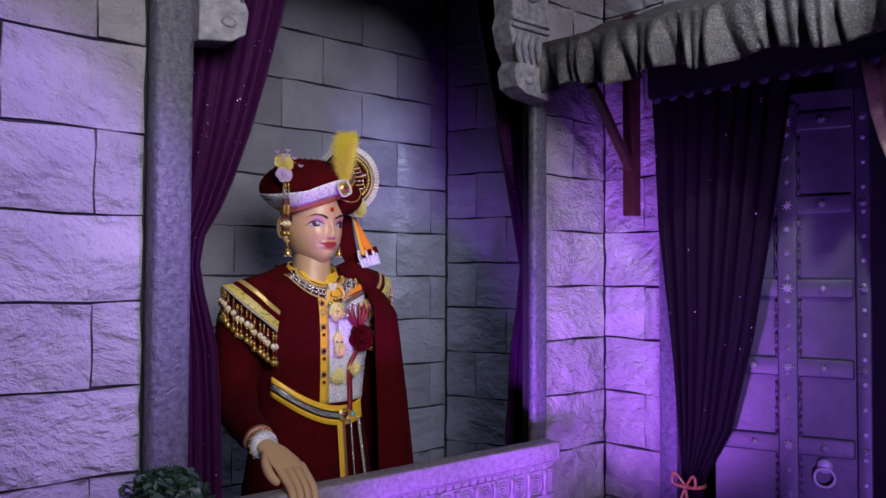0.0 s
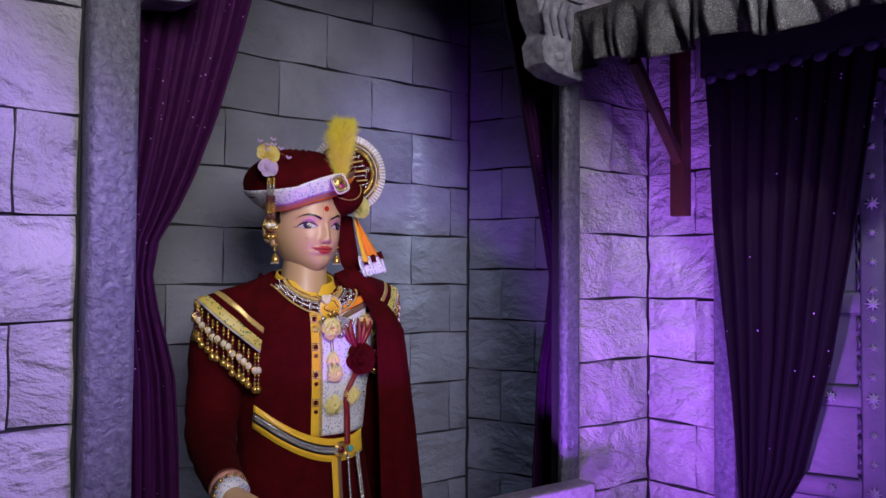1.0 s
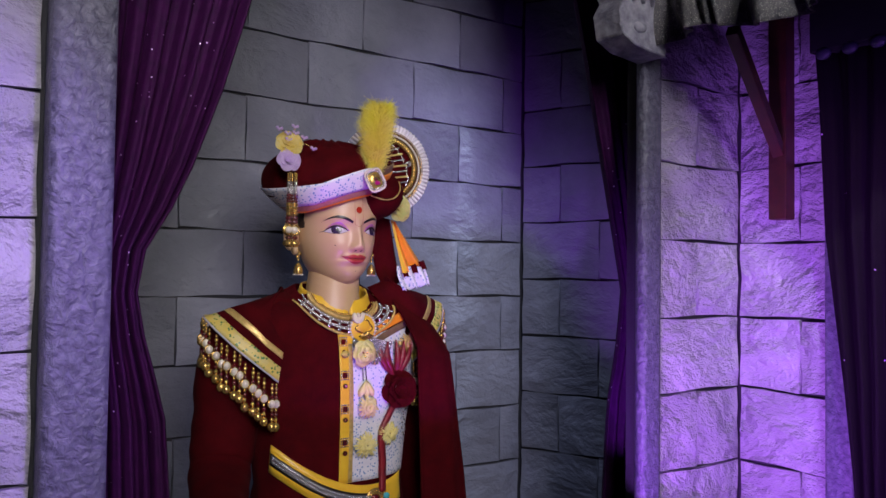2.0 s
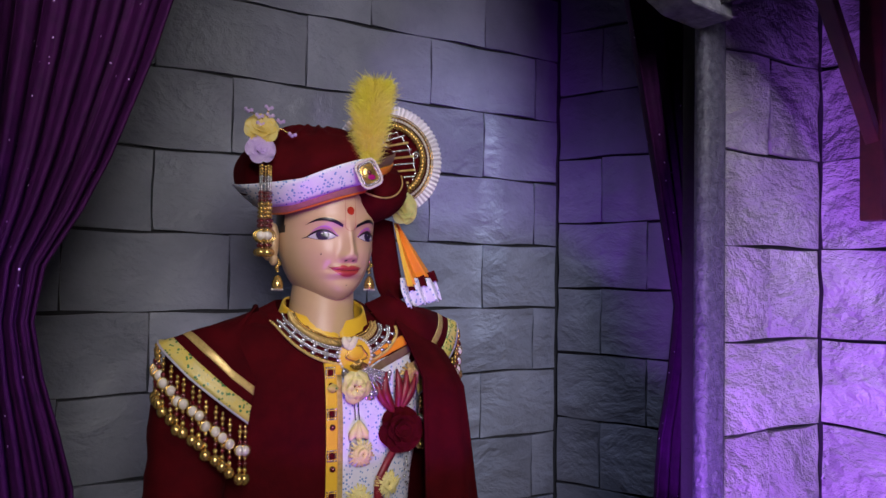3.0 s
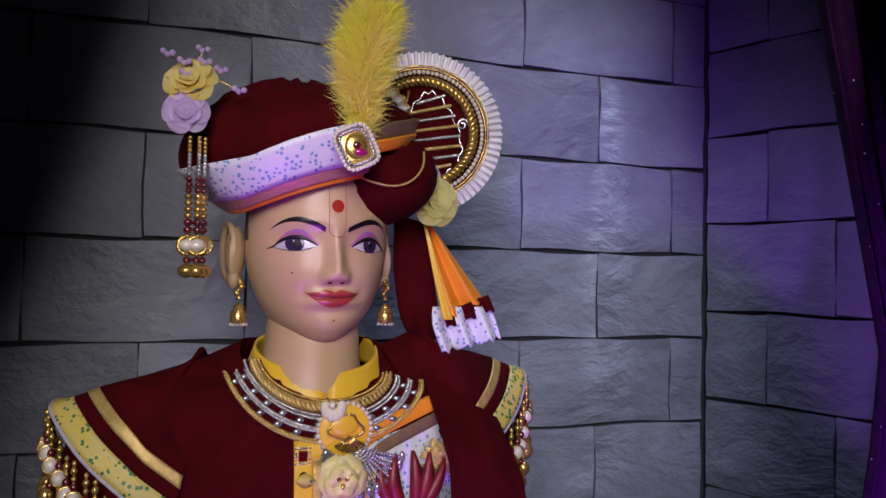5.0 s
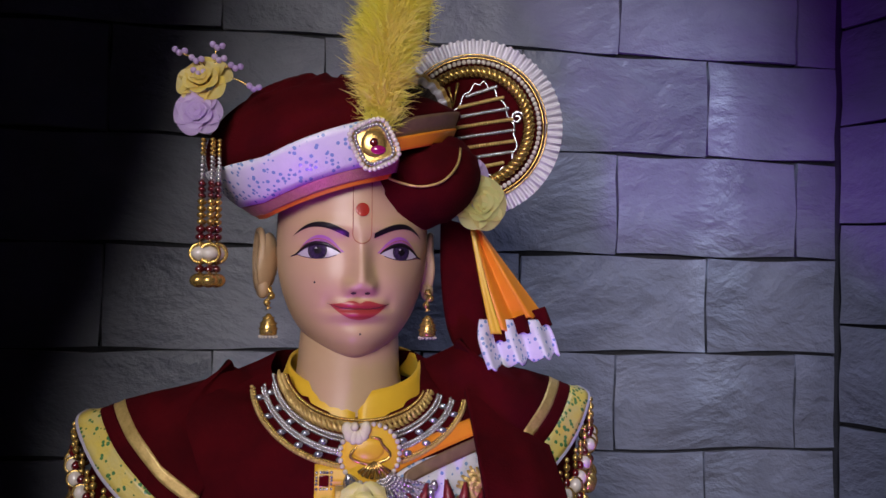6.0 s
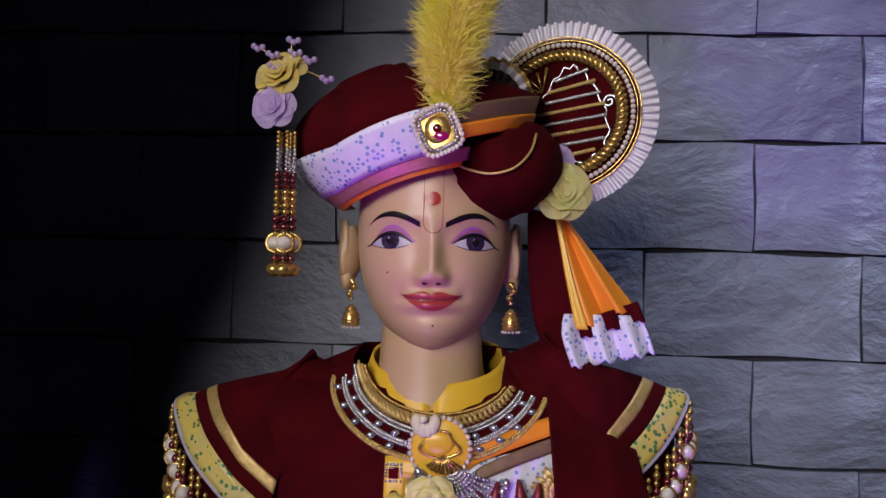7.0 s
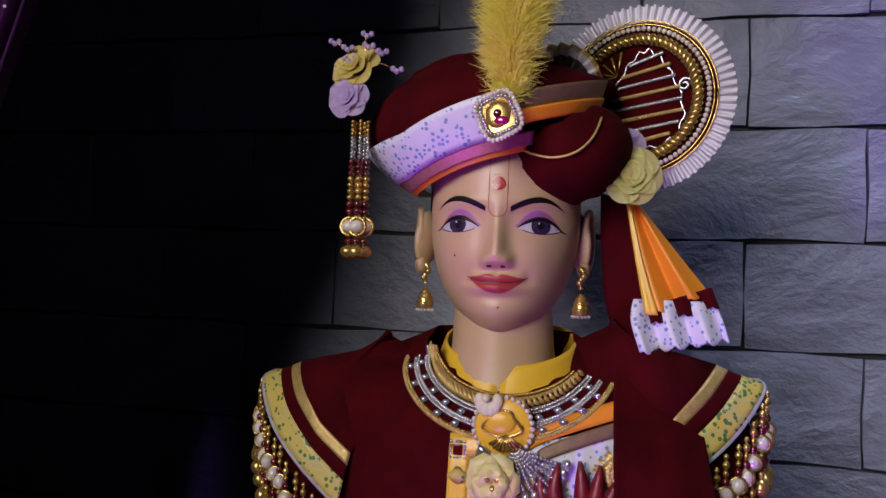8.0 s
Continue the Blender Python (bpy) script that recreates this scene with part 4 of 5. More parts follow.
# sash over the shoulder
sash = thing("sash", "maroon velvet sash hanging from the shoulder over the coat", "sash")
bm = bmesh.new()
rows = []
LZ = [0.25, 0.87, 1.10, 1.29, 1.43, 1.475]
LX = [1.425, 1.425, 1.418, 1.408, 1.400, 1.398]
RX = [1.60, 1.565, 1.535, 1.505, 1.480, 1.472]
for t in np.linspace(0, 1, 60):
    row = []
    for i in range(40):
        u = i / 39
        if t < 0.15:
            z = 1.462 - 0.02 * (0.15 - t) / 0.15
            y = 2.10 + 0.5 * (0.15 - t) * 0.6
        else:
            s = (t - 0.15) / 0.85
            z = 1.462 - 1.1 * s
            y = 2.10 - 0.134 * min(1, (s / 0.10)) ** 0.7 - 0.006 * s
        x0, x1 = float(np.interp(z, LZ, LX)), float(np.interp(z, LZ, RX))
        x = x0 + (x1 - x0) * u
        fold = 0.006 * math.sin(6 * u + 2.0 * t) + 0.0018 * math.sin(15 * u + 4 * t)
        y += fold * min(1, 3 * t) + 0.018 * u * u
        z2 = z - (0.020 * u if t >= 0.15 else 0.02 * u)
        row.append((x, y, z2))
    rows.append(row)
sheet(bm, rows)
part("cloth", bm, VELVET, sash, thick=0.005)

# ---- necklace and pendant ----
necklace = thing("necklace", "gold and silver beaded collar necklace with crystal drops", "necklace")


def arc(f, n):
    """Points round the chest; f from 0 at the collar to 1 at the outer row."""
    out = []
    for a in np.linspace(-1.40, 1.40, n):
        x = 1.290 + (0.080 + 0.038 * f) * math.sin(a)
        z = 1.466 - (0.052 + 0.041 * f) * math.cos(a)
        out.append(Vector((x, coat_y(x, z) - 0.006, z)))
    return out


for f, r, n, material, name in ((0.0, 0.0019, 90, GOLD, "bead_strand"), (0.10, 0.0026, 70, GOLD_LACE, "bead_strand"), (0.36, 0.0023, 96, SILVER, "bead_strand"), (0.44, 0.0020, 100, SILVER, "bead_strand"),
                                (0.66, 0.0023, 100, SILVER, "bead_strand"), (0.73, 0.0020, 110, SILVER, "bead_strand"), (0.94, 0.0020, 110, GOLD, "bead_strand"), (1.0, 0.0024, 100, GOLD_LACE, "bead_strand")):
    bm = bmesh.new()
    for p in arc(f, n):
        ball(bm, p, r, 6, 5)
    part(name, bm, material, necklace)
bm = bmesh.new()
rows = [[p + Vector((0, 0.0035, 0)) for p in arc(f, 60)] for f in np.linspace(-0.06, 1.06, 8)]
sheet(bm, rows)
part("backing", bm, VELVET, necklace, "maroon velvet backing", thick=0.002)
pts = arc(0.20, 44)
for k, p in enumerate(pts[:-1]):
    q = pts[k + 1]
    d = (q - p)
    bm = bmesh.new()
    tube(bm, [p + Vector((0, -0.001, 0.006)), (p + q) / 2 + Vector((0, -0.003, 0)), q + d * 0.6 + Vector((0, -0.001, -0.006))], [0.0012, 0.0028, 0.0012], 6)
    part("rope_twist", bm, GOLD_LACE, necklace)
for f in (0.55, 0.84):
    for k, p in enumerate(arc(f, 15)):
        bm = bmesh.new()
        ball(bm, p + Vector((0, -0.002, 0)), 0.0040, 8, 5, (1.25, 0.6, 0.85))
        part("crystal_drop", bm, CRYSTAL, necklace)
pendant = thing("pendant", "round yellow beaded pendant with a cream flower and silver spray", "pendant")
pc = Vector((1.296, coat_y(1.296, 1.388) - 0.014, 1.388))
bm = bmesh.new()
ball(bm, pc, 0.029, 28, 10, (1, 0.22, 1))
disc = part("disc", bm, SATIN, pendant)
bm = bmesh.new()
for k in range(30):
    a = 2 * math.pi * k / 30
    ball(bm, pc + Vector((0.029 * math.cos(a), -0.002, 0.029 * math.sin(a))), 0.0026, 8, 6)
part("pearl_edge", bm, PEARL, disc)
bm = bmesh.new()
tube(bm, [pc + Vector((0.017 * math.sin(a) * (1 + 0.25 * math.cos(3 * a)), -0.007, 0.004 + 0.013 * math.cos(a))) for a in np.linspace(0, 6.2, 36)], 0.0016, 6)
part("cord", bm, GOLD, disc)
bm = bmesh.new()
ball(bm, pc + Vector((-0.002, -0.006, 0.005)), 0.013, 16, 8, (1.2, 0.3, 0.9))
part("heart", bm, SATIN, disc)
for k in range(8):
    a = -0.9 + 0.26 * k
    bm = bmesh.new()
    tube(bm, [pc + Vector((0.004, -0.008, -0.006)), pc + Vector((0.004 + 0.02 * math.sin(a), -0.008, -0.006 - 0.017 * math.cos(a)))], [0.0008, 0.0020], 6)
    part("ray", bm, GOLD, disc)
bm = bmesh.new()
for k in range(6):
    a = -1.5 + 0.6 * k
    ball(bm, pc + Vector((-0.014 + 0.009 * math.sin(a), -0.008, 0.022 - 0.009 * math.cos(a) + 0.004)), 0.0068, 10, 6, (0.8, 0.5, 1.1))
ball(bm, pc + Vector((-0.016, -0.010, 0.028)), 0.0045, 8, 6)
part("cream_flower", bm, CREAM, pendant, "cream shell flower")
for k in range(10):
    a = -0.25 + 0.17 * k
    far = pc + Vector((0.012 + 0.054 * math.sin(a), 0.0, -0.018 - 0.048 * math.cos(a)))
    far.y = coat_y(far.x, far.z) - 0.013
    near = pc + Vector((0.012 + 0.006 * math.sin(a), -0.006, -0.018 - 0.006 * math.cos(a)))
    bm = bmesh.new()
    for s in np.linspace(0, 1, 14):
        ball(bm, near.lerp(far, float(s)) + Vector((0, -0.004 * math.sin(math.pi * s), 0)), 0.0020, 6, 4)
    ball(bm, far, 0.0050, 8, 5, (0.8, 0.6, 1.3))
    part("silver_spray", bm, SILVER, pendant)


# ---- flowers ----
def rose(name, c, r, facing, material, parent, label="", seed=1):
    rg = random.Random(seed)
    q = Vector((0, 0, 1)).rotation_difference(Vector(facing)).to_matrix().to_4x4()
    base = Matrix.Translation(c) @ q
    bm = bmesh.new()
    ball(bm, Vector(c) + q @ Vector((0, 0, 0.25 * r)), 0.30 * r, 10, 8)
    bud = part(name, bm, material, parent, label)
    for layer, (n, out, tilt, size) in enumerate(((6, 0.50, 1.15, 0.72), (5, 0.32, 0.75, 0.62), (4, 0.16, 0.40, 0.52), (3, 0.06, 0.15, 0.42))):
        for k in range(n):
            a = 2 * math.pi * (k + 0.5 * layer) / n + rg.uniform(-0.15, 0.15)
            t = base @ Matrix.Rotation(a, 4, "Z") @ Matrix.Translation((out * r, 0, 0.12 * layer * r)) @ Matrix.Rotation(tilt + rg.uniform(-0.12, 0.12), 4, "Y")
            rows = []
            for j in range(6):
                v = j / 5
                row = []
                for i in range(7):
                    u = i / 6 * 2 - 1
                    half = size * r * (0.35 + 0.65 * math.sin(math.pi * min(1, 0.15 + 0.62 * v)))
                    row.append(t @ Vector((-0.22 * r * u * u * 1.2 - 0.16 * r * math.sin(math.pi * v) + 0.16 * r * v * v * v, half * u, size * r * 1.15 * v * (1 - 0.12 * u * u))))
                rows.append(row)
            bm = bmesh.new()
            sheet(bm, rows)
            part("petal", bm, material, bud)
    return bud


def blossom(name, c, r, n, material, parent, label="", seed=1, layers=2):
    """A flat many-petalled flower that faces the room."""
    rg = random.Random(seed)
    bm = bmesh.new()
    for layer in range(layers):
        for k in range(n):
            a = 2 * math.pi * (k + 0.5 * layer) / n + rg.uniform(-0.1, 0.1)
            L = r * (1 - 0.28 * layer) * rg.uniform(0.85, 1.1)
            w = 2.2 * L / n + 0.0016 if n < 10 else 1.1 * L / n + 0.0005
            d = Vector((math.cos(a), 0, math.sin(a)))
            s = Vector((-math.sin(a), 0, math.cos(a)))
            rows = []
            for v in (0, 0.35, 0.7, 1.0):
                half = w * (0.4 + math.sin(math.pi * min(1, 0.12 + 0.8 * v)))
                mid = Vector(c) + d * L * v + Vector((0, -0.003 - 0.004 * layer - 0.006 * math.sin(math.pi * v * 0.8), 0))
                rows.append([mid - s * half + Vector((0, -0.002, 0)), mid, mid + s * half + Vector((0, -0.002, 0))])
            sheet(bm, rows)
    return part(name, bm, material, parent, label, thick=0.0007)


def chest(x, z, lift=0.006):
    return (x, coat_y(x, z) - lift, z)


spray = thing("chest_flowers", "yellow cloth flowers and gold blossoms pinned down the front panel", "cloth flowers")
f1 = blossom("flower", chest(1.290, 1.338, 0.012), 0.026, 6, PETAL_CLOTH, spray, "yellow satin blossom", 5)
bm = bmesh.new()
for dx, dz in ((-0.005, 0.004), (0.006, 0.003), (0.001, -0.006)):
    ball(bm, Vector(chest(1.290, 1.338, 0.021)) + Vector((dx, 0, dz)), 0.0042, 8, 6)
part("stamen", bm, GOLD, f1)
for dx, dz, a in ((-0.036, 0.0, 3.1), (0.036, -0.002, 0.0), (-0.012, 0.022, 2.0), (0.022, 0.018, 0.9), (0.030, -0.016, -0.6)):
    bm = bmesh.new()
    c = Vector(chest(1.290 + dx, 1.338 + dz, 0.008))
    d, s = Vector((math.cos(a), 0, math.sin(a))), Vector((-math.sin(a), 0, math.cos(a)))
    sheet(bm, [[c + d * 0.018 * (v - 0.5) * 1.2 - s * 0.008 * math.sin(math.pi * v), c + d * 0.018 * (v - 0.5) * 1.2 + Vector((0, -0.002, 0)), c + d * 0.018 * (v - 0.5) * 1.2 + s * 0.008 * math.sin(math.pi * v)]
               for v in (0.02, 0.25, 0.5, 0.75, 0.98)])
    part("leaf", bm, LEAF_PRINT if dz < 0.01 else CRYSTAL, spray, thick=0.001)
for x in (1.290, 1.297):
    bm = bmesh.new()
    tube(bm, [chest(x, 1.325, 0.012), chest(x + 0.003, 1.285, 0.008)], 0.0008, 5)
    part("stem", bm, LACE, spray)
for k, (dx, a) in enumerate(((-0.012, -0.5), (0.0, 0.0), (0.012, 0.45))):
    bm = bmesh.new()
    c = Vector(chest(1.298, 1.284, 0.010))
    tip = c + Vector((0.034 * math.sin(a), -0.002, -0.034 * math.cos(a)))
    tube(bm, [c, c.lerp(tip, 0.3), c.lerp(tip, 0.7), tip], [0.002, 0.005, 0.0075, 0.003], 8)
    part("bell_bud", bm, PETAL_CLOTH, spray)
for x, z, r, seed in ((1.300, 1.232, 0.024, 7), (1.296, 1.158, 0.026, 8), (1.352, 1.176, 0.024, 9), (1.408, 1.352, 0.024, 10)):
    fl = blossom("gold_blossom", chest(x, z, 0.008), r, 22, GOLD_LACE if seed == 10 else PETAL_CLOTH, spray, "ragged gold thread blossom", seed, 3)
    bm = bmesh.new()
    ball(bm, chest(x, z, 0.018), 0.005, 8, 6)
    part("bead", bm, GOLD, fl)
corsage = thing("corsage", "maroon satin flower with striped petals and a trailing ribbon", "corsage")
for k in range(5):
    a = -0.55 + 0.27 * k
    base = Vector(chest(1.372, 1.285, 0.012))
    rows = []
    for v in np.linspace(0, 1, 9):
        mid = base + Vector((math.sin(a) * 0.072 * v - 0.012 * math.sin(math.pi * v) * (1 if k < 2 else -0.3), -0.006 * math.sin(math.pi * v), 0.078 * math.cos(a) * v))
        half = 0.0078 * math.sin(math.pi * min(1, 0.1 + 0.9 * v) * 0.98) + 0.0008
        rows.append([mid + Vector((-half, 0.002, 0)), mid + Vector((0, -0.002, 0)), mid + Vector((half, 0.002, 0))])
    bm = bmesh.new()
    sheet(bm, rows)
    part("petal", bm, PETAL_RED, corsage, thick=0.001)
rose("satin_rose", Vector(chest(1.378, 1.262, 0.014)), 0.030, (-0.2, -1, 0.1), VELVET, corsage, "", 21)
bm = bmesh.new()
for k in range(26):
    ball(bm, Vector(chest(1.405 + rnd(-0.010, 0.006), 1.30 - 0.0055 * k, 0.014)), rnd(0.0016, 0.0030), 6, 5)
part("bead_drop", bm, SILVER, corsage)
bm = bmesh.new()
keys = smooth_path([chest(1.372, 1.235, 0.012), chest(1.348, 1.205, 0.014), chest(1.336, 1.175, 0.012), chest(1.340, 1.12, 0.012), chest(1.338, 1.06, 0.016)], 24)
sheet(bm, [[p + Vector((-0.008, 0, 0)), p + Vector((0, -0.003, 0)), p + Vector((0.008, 0, 0))] for p in keys])
part("ribbon", bm, PETAL_RED, corsage, thick=0.001)

# ---- the turban ----
turban = thing("turban", "maroon velvet turban with printed band, plume, pleated fan and flowers", "turban")
TX, TY = 1.257, 2.100


def rim_z(x, y):
    dx = x - X0
    return 1.648 + 0.25 * dx - 1.6 * min(0.0, max(dx, -0.095)) ** 2 + 0.10 * (y - 1.98)


bm = bmesh.new()
rows = []
for j in range(40):
    s = j / 39
    k = (1 - s ** 2.5) ** (1 / 2.1) * (0.86 + 0.14 * math.sin(math.pi * min(1, s * 1.15)) ** 0.8)
    row = []
    for i in range(96):
        a = 2 * math.pi * i / 96
        pl = 1 + 0.008 * math.sin(14 * a + 3 * s) * math.sin(math.pi * s)
        x, y = TX + 0.141 * k * pl * math.sin(a), TY - 0.138 * k * pl * math.cos(a)
        zb = rim_z(x, y) + 0.040
        bump = 0.004 * math.sin(17 * a) * (s > 0.75) * (s < 0.97)
        row.append((x, y, zb + (1.775 - 0.06 * max(0.0, x - 1.22) - zb) * s + bump))
    rows.append(row)
sheet(bm, rows, True)
part("crown", bm, VELVET, turban)
bm = bmesh.new()
lobe = Matrix.Rotation(-0.30, 4, "Y")
vs = ball(bm, (1.346, 2.062, 1.662), 0.066, 36, 22, (1.0, 1.02, 0.76), lobe)
for v in vs:
    v.co += Vector((0, -0.0025, 0.0015)) * math.sin(v.co.z * 420 + 60 * (v.co.x - 1.35))
part("roll", bm, VELVET, turban)


def band_strip(name, h0, h1, lift, a0, a1, material, label=""):
    """A strip of the band round the head, between two heights over its lower edge."""
    bm = bmesh.new()
    rows = []
    for h in np.linspace(h0, h1, 7):
        row = []
        for a in np.linspace(a0, a1, 70):
            bulge = lift + 0.004 * math.sin(math.pi * h / 0.062)
            x, y = TX + 0.013 * (1 - h / 0.061) + (0.090 + 0.72 * h + bulge) * math.sin(a), TY - (0.103 + 0.55 * h + bulge) * math.cos(a)
            row.append((x, y, rim_z(x, y) + h))
        rows.append(row)
    sheet(bm, rows)
    return part(name, bm, material, turban, label, thick=0.002)


band_strip("lower_band", 0.0015, 0.007, 0.0, -1.9, 0.45, ORANGE, "orange satin edge")
band_strip("copper_band", 0.006, 0.0185, 0.0012, -1.9, 0.50, COPPER, "copper lurex edge")
band_strip("printed_band", 0.018, 0.061, 0.0022, -1.95, 0.25, PRINT, "white printed sequin band")
band_strip("upper_ribbon", 0.038, 0.056, 0.006, 0.22, 1.15, BROWN, "bronze ribbon")
band_strip("yellow_ribbon", 0.026, 0.039, 0.009, 0.22, 1.15, ORANGE, "orange satin ribbon")
bm = bmesh.new()
cord = []
for p in smooth_path([(1.300, 1.664, 0), (1.315, 1.655, 0), (1.338, 1.650, 0), (1.360, 1.656, 0), (1.375, 1.672, 0), (1.381, 1.692, 0)], 40):
    q = lobe.to_3x3().inverted() @ Vector((p.x - 1.346, 0, p.y - 1.662))
    deep = max(0.02, 1 - (q.x / 0.066) ** 2 - (q.z / 0.0502) ** 2)
    cord.append((p.x, 2.062 - 0.0673 * math.sqrt(deep) - 0.0030, p.y))
tube(bm, cord, 0.0014, 6)
part("gold_cord", bm, GOLD_LACE, turban)

# brooch
br = Matrix.Translation((1.290, 1.958, 1.6830)) @ Matrix.Rotation(-0.45, 4, "Y") @ Matrix.Rotation(-0.12, 4, "X") @ Matrix.Scale(0.89, 4)
bm = bmesh.new()
box(bm, (-0.019, -0.004, -0.022), (0.019, 0.004, 0.022), 0.006)
bm.transform(br)
brooch = part("brooch", bm, GOLD, turban, "pearl-edged gold brooch with a red stone")
for sx, sz, r, material, name in ((0.0215, 0.0245, 0.0026, PEARL, "pearl_edge"), (0.0165, 0.0195, 0.0022, SILVER, "inner_edge")):
    bm = bmesh.new()
    for k in range(34):
        a = 2 * math.pi * k / 34
        q = (abs(math.cos(a)) ** 4 + abs(math.sin(a)) ** 4) ** 0.25
        ball(bm, br @ Vector((sx * math.cos(a) / q, -0.004, sz * math.sin(a) / q)), r, 7, 5)
    part(name, bm, material, brooch)
bm = bmesh.new()
ball(bm, br @ Vector((0, -0.0078, 0.001)), 0.0042, 12, 8, (1, 0.6, 1))
part("red_stone", bm, RUBY, brooch, "dark red glass stone")
bm = bmesh.new()
ball(bm, br @ Vector((0, -0.0035, 0)), 0.0125, 20, 10, (1.0, 0.30, 1.15))
part("gold_dome", bm, GOLD, brooch)
bm = bmesh.new()
ball(bm, br @ Vector((0.001, -0.0055, -0.0075)), 0.0062, 12, 8, (1.2, 0.45, 0.7))
part("pink_stone", bm, PINK_STONE, brooch)

# plume
bm = bmesh.new()
spine = smooth_path([(1.296, 1.972, 1.698), (1.297, 1.968, 1.745), (1.302, 1.972, 1.780), (1.311, 1.980, 1.812), (1.318, 1.985, 1.828)], 60)
for k in range(9500):
    s = random.random() ** 0.85
    p = spine[min(59, int(s * 59))]
    a = rnd(0, 2 * math.pi)
    wide = 0.032 * (0.45 + 0.80 * math.sin(math.pi * min(1, 0.12 + 0.72 * s)) + 0.12 * math.sin(40 * s + 2 * a))
    out = Vector((math.cos(a), 0.8 * math.sin(a), 0))
    L = wide * rnd(0.55, 1.1)
    mid = p + out * L * 0.6 + Vector((rnd(-0.004, 0.004), rnd(-0.004, 0.004), L * rnd(0.0, 0.6)))
    tip = mid + out * L * 0.4 + Vector((rnd(-0.007, 0.007), rnd(-0.007, 0.007), rnd(-0.008, 0.016)))
    side = Vector((rnd(-1, 1), rnd(-1, 1), rnd(-1, 1))).normalized() * 0.00075
    v = [bm.verts.new(c) for c in (p - side, p + side, mid + side, mid - side, tip)]
    bm.faces.new((v[0], v[1], v[2], v[3]))
    bm.faces.new((v[3], v[2], v[4]))
part("plume", bm, PLUME_YELLOW, turban, "fluffy yellow feather plume", smooth=False)["kind"] = "stuff"

# pleated fan
FAN = Matrix.Translation((1.4135, 2.122, 1.7335)) @ Matrix.Scale(0.96, 4) @ Matrix.Rotation(-0.22, 4, "Z") @ Matrix.Rotation(radians(90), 4, "X")


def fan_pt(r, a, lift=0.0):
    return FAN @ Vector((r * math.cos(a), r * math.sin(a), lift))


bm = bmesh.new()
sheet(bm, [[fan_pt(r, 2 * math.pi * k / 64, 0.0) for k in range(64)] for r in (0.001, 0.03, 0.06, 0.087)], True)
fan = part("fan", bm, VELVET, turban, "round velvet fan with gold, pearls and a white frill", thick=0.004)
bm = bmesh.new()
rows = []
for r in np.linspace(0.083, 0.1075, 5):
    rows.append([fan_pt(r, 2 * math.pi * k / 288, 0.0028 * (1 if k % 4 < 2 else -1) * (r - 0.080) / 0.02) for k in range(288)])
sheet(bm, rows, True)
part("frill", bm, FRILL, fan, "white pleated frill", smooth=False)
bm = bmesh.new()
for k in range(64):
    a = 2 * math.pi * k / 64
    tube(bm, [fan_pt(0.0610, a - 0.09, 0.003), fan_pt(0.0645, a - 0.04, 0.008), fan_pt(0.0705, a + 0.04, 0.008), fan_pt(0.0745, a + 0.09, 0.003)], [0.0018, 0.0036, 0.0036, 0.0018], 6)
part("rope", bm, GOLD, fan, "twisted gold rope")
bm = bmesh.new()
for k in range(84):
    ball(bm, fan_pt(0.0795, 2 * math.pi * k / 84, 0.005), 0.0029, 7, 5)
part("pearl_strand", bm, PEARL, fan)
bm = bmesh.new()
for r in (0.0845, 0.0885):
    tube(bm, [fan_pt(r, 2 * math.pi * k / 80, 0.004) for k in range(81)], 0.0009, 5)
part("gold_edge", bm, GOLD, fan)
bm = bmesh.new()
outline = []
for k in range(60):
    a = 2 * math.pi * k / 60
    r = 0.043 * (1 + 0.05 * math.sin(14 * a))
    outline.append(fan_pt(0, 0) + (FAN.to_3x3() @ Vector((0.010 + r * math.cos(a) * (0.92 - 0.35 * math.sin(a)), -0.002 + 1.30 * r * math.sin(a), 0.004))))
mid = bm.verts.new(FAN @ Vector((0.010, -0.002, 0.006)))
vs = [bm.verts.new(p) for p in outline]
for k in range(60):
    bm.faces.new((mid, vs[k], vs[(k + 1) % 60]))
paisley = part("paisley", bm, VELVET, fan, "red satin paisley with silver bead lines", thick=0.002)
bm = bmesh.new()
tube(bm, outline + outline[:1], 0.0014, 6)
part("paisley_edge", bm, SILVER, paisley)
for k in range(8):
    h = -0.048 + 0.0130 * k
    wide = 0.043 * math.sqrt(max(0.05, 1 - (h / 0.057) ** 2)) * (0.92 - 0.35 * h / 0.057)
    bm = bmesh.new()
    for u in np.linspace(-1, 1, 26):
        ball(bm, FAN @ Vector((0.010 + wide * u * 0.95, h + 0.006 * u, 0.0075)), 0.0023, 6, 4)
    part("bead_line", bm, SILVER if k % 2 else GOLD_LACE, paisley)
bm = bmesh.new()
tube(bm, [FAN @ Vector((0.053 + 0.008 * (1 - t / 11) * math.cos(t), 0.012 + 0.008 * (1 - t / 11) * math.sin(t), 0.006)) for t in np.linspace(0, 9, 40)], 0.0016, 6)
part("spiral", bm, SILVER, fan)
bm = bmesh.new()
for k in range(5):
    a = 1.9 + 0.22 * k
    tube(bm, [fan_pt(0.035, 2.3, 0.004), fan_pt(0.035 + 0.022, a, 0.006)], [0.0008, 0.002], 5)
part("embroidery", bm, GOLD, fan)

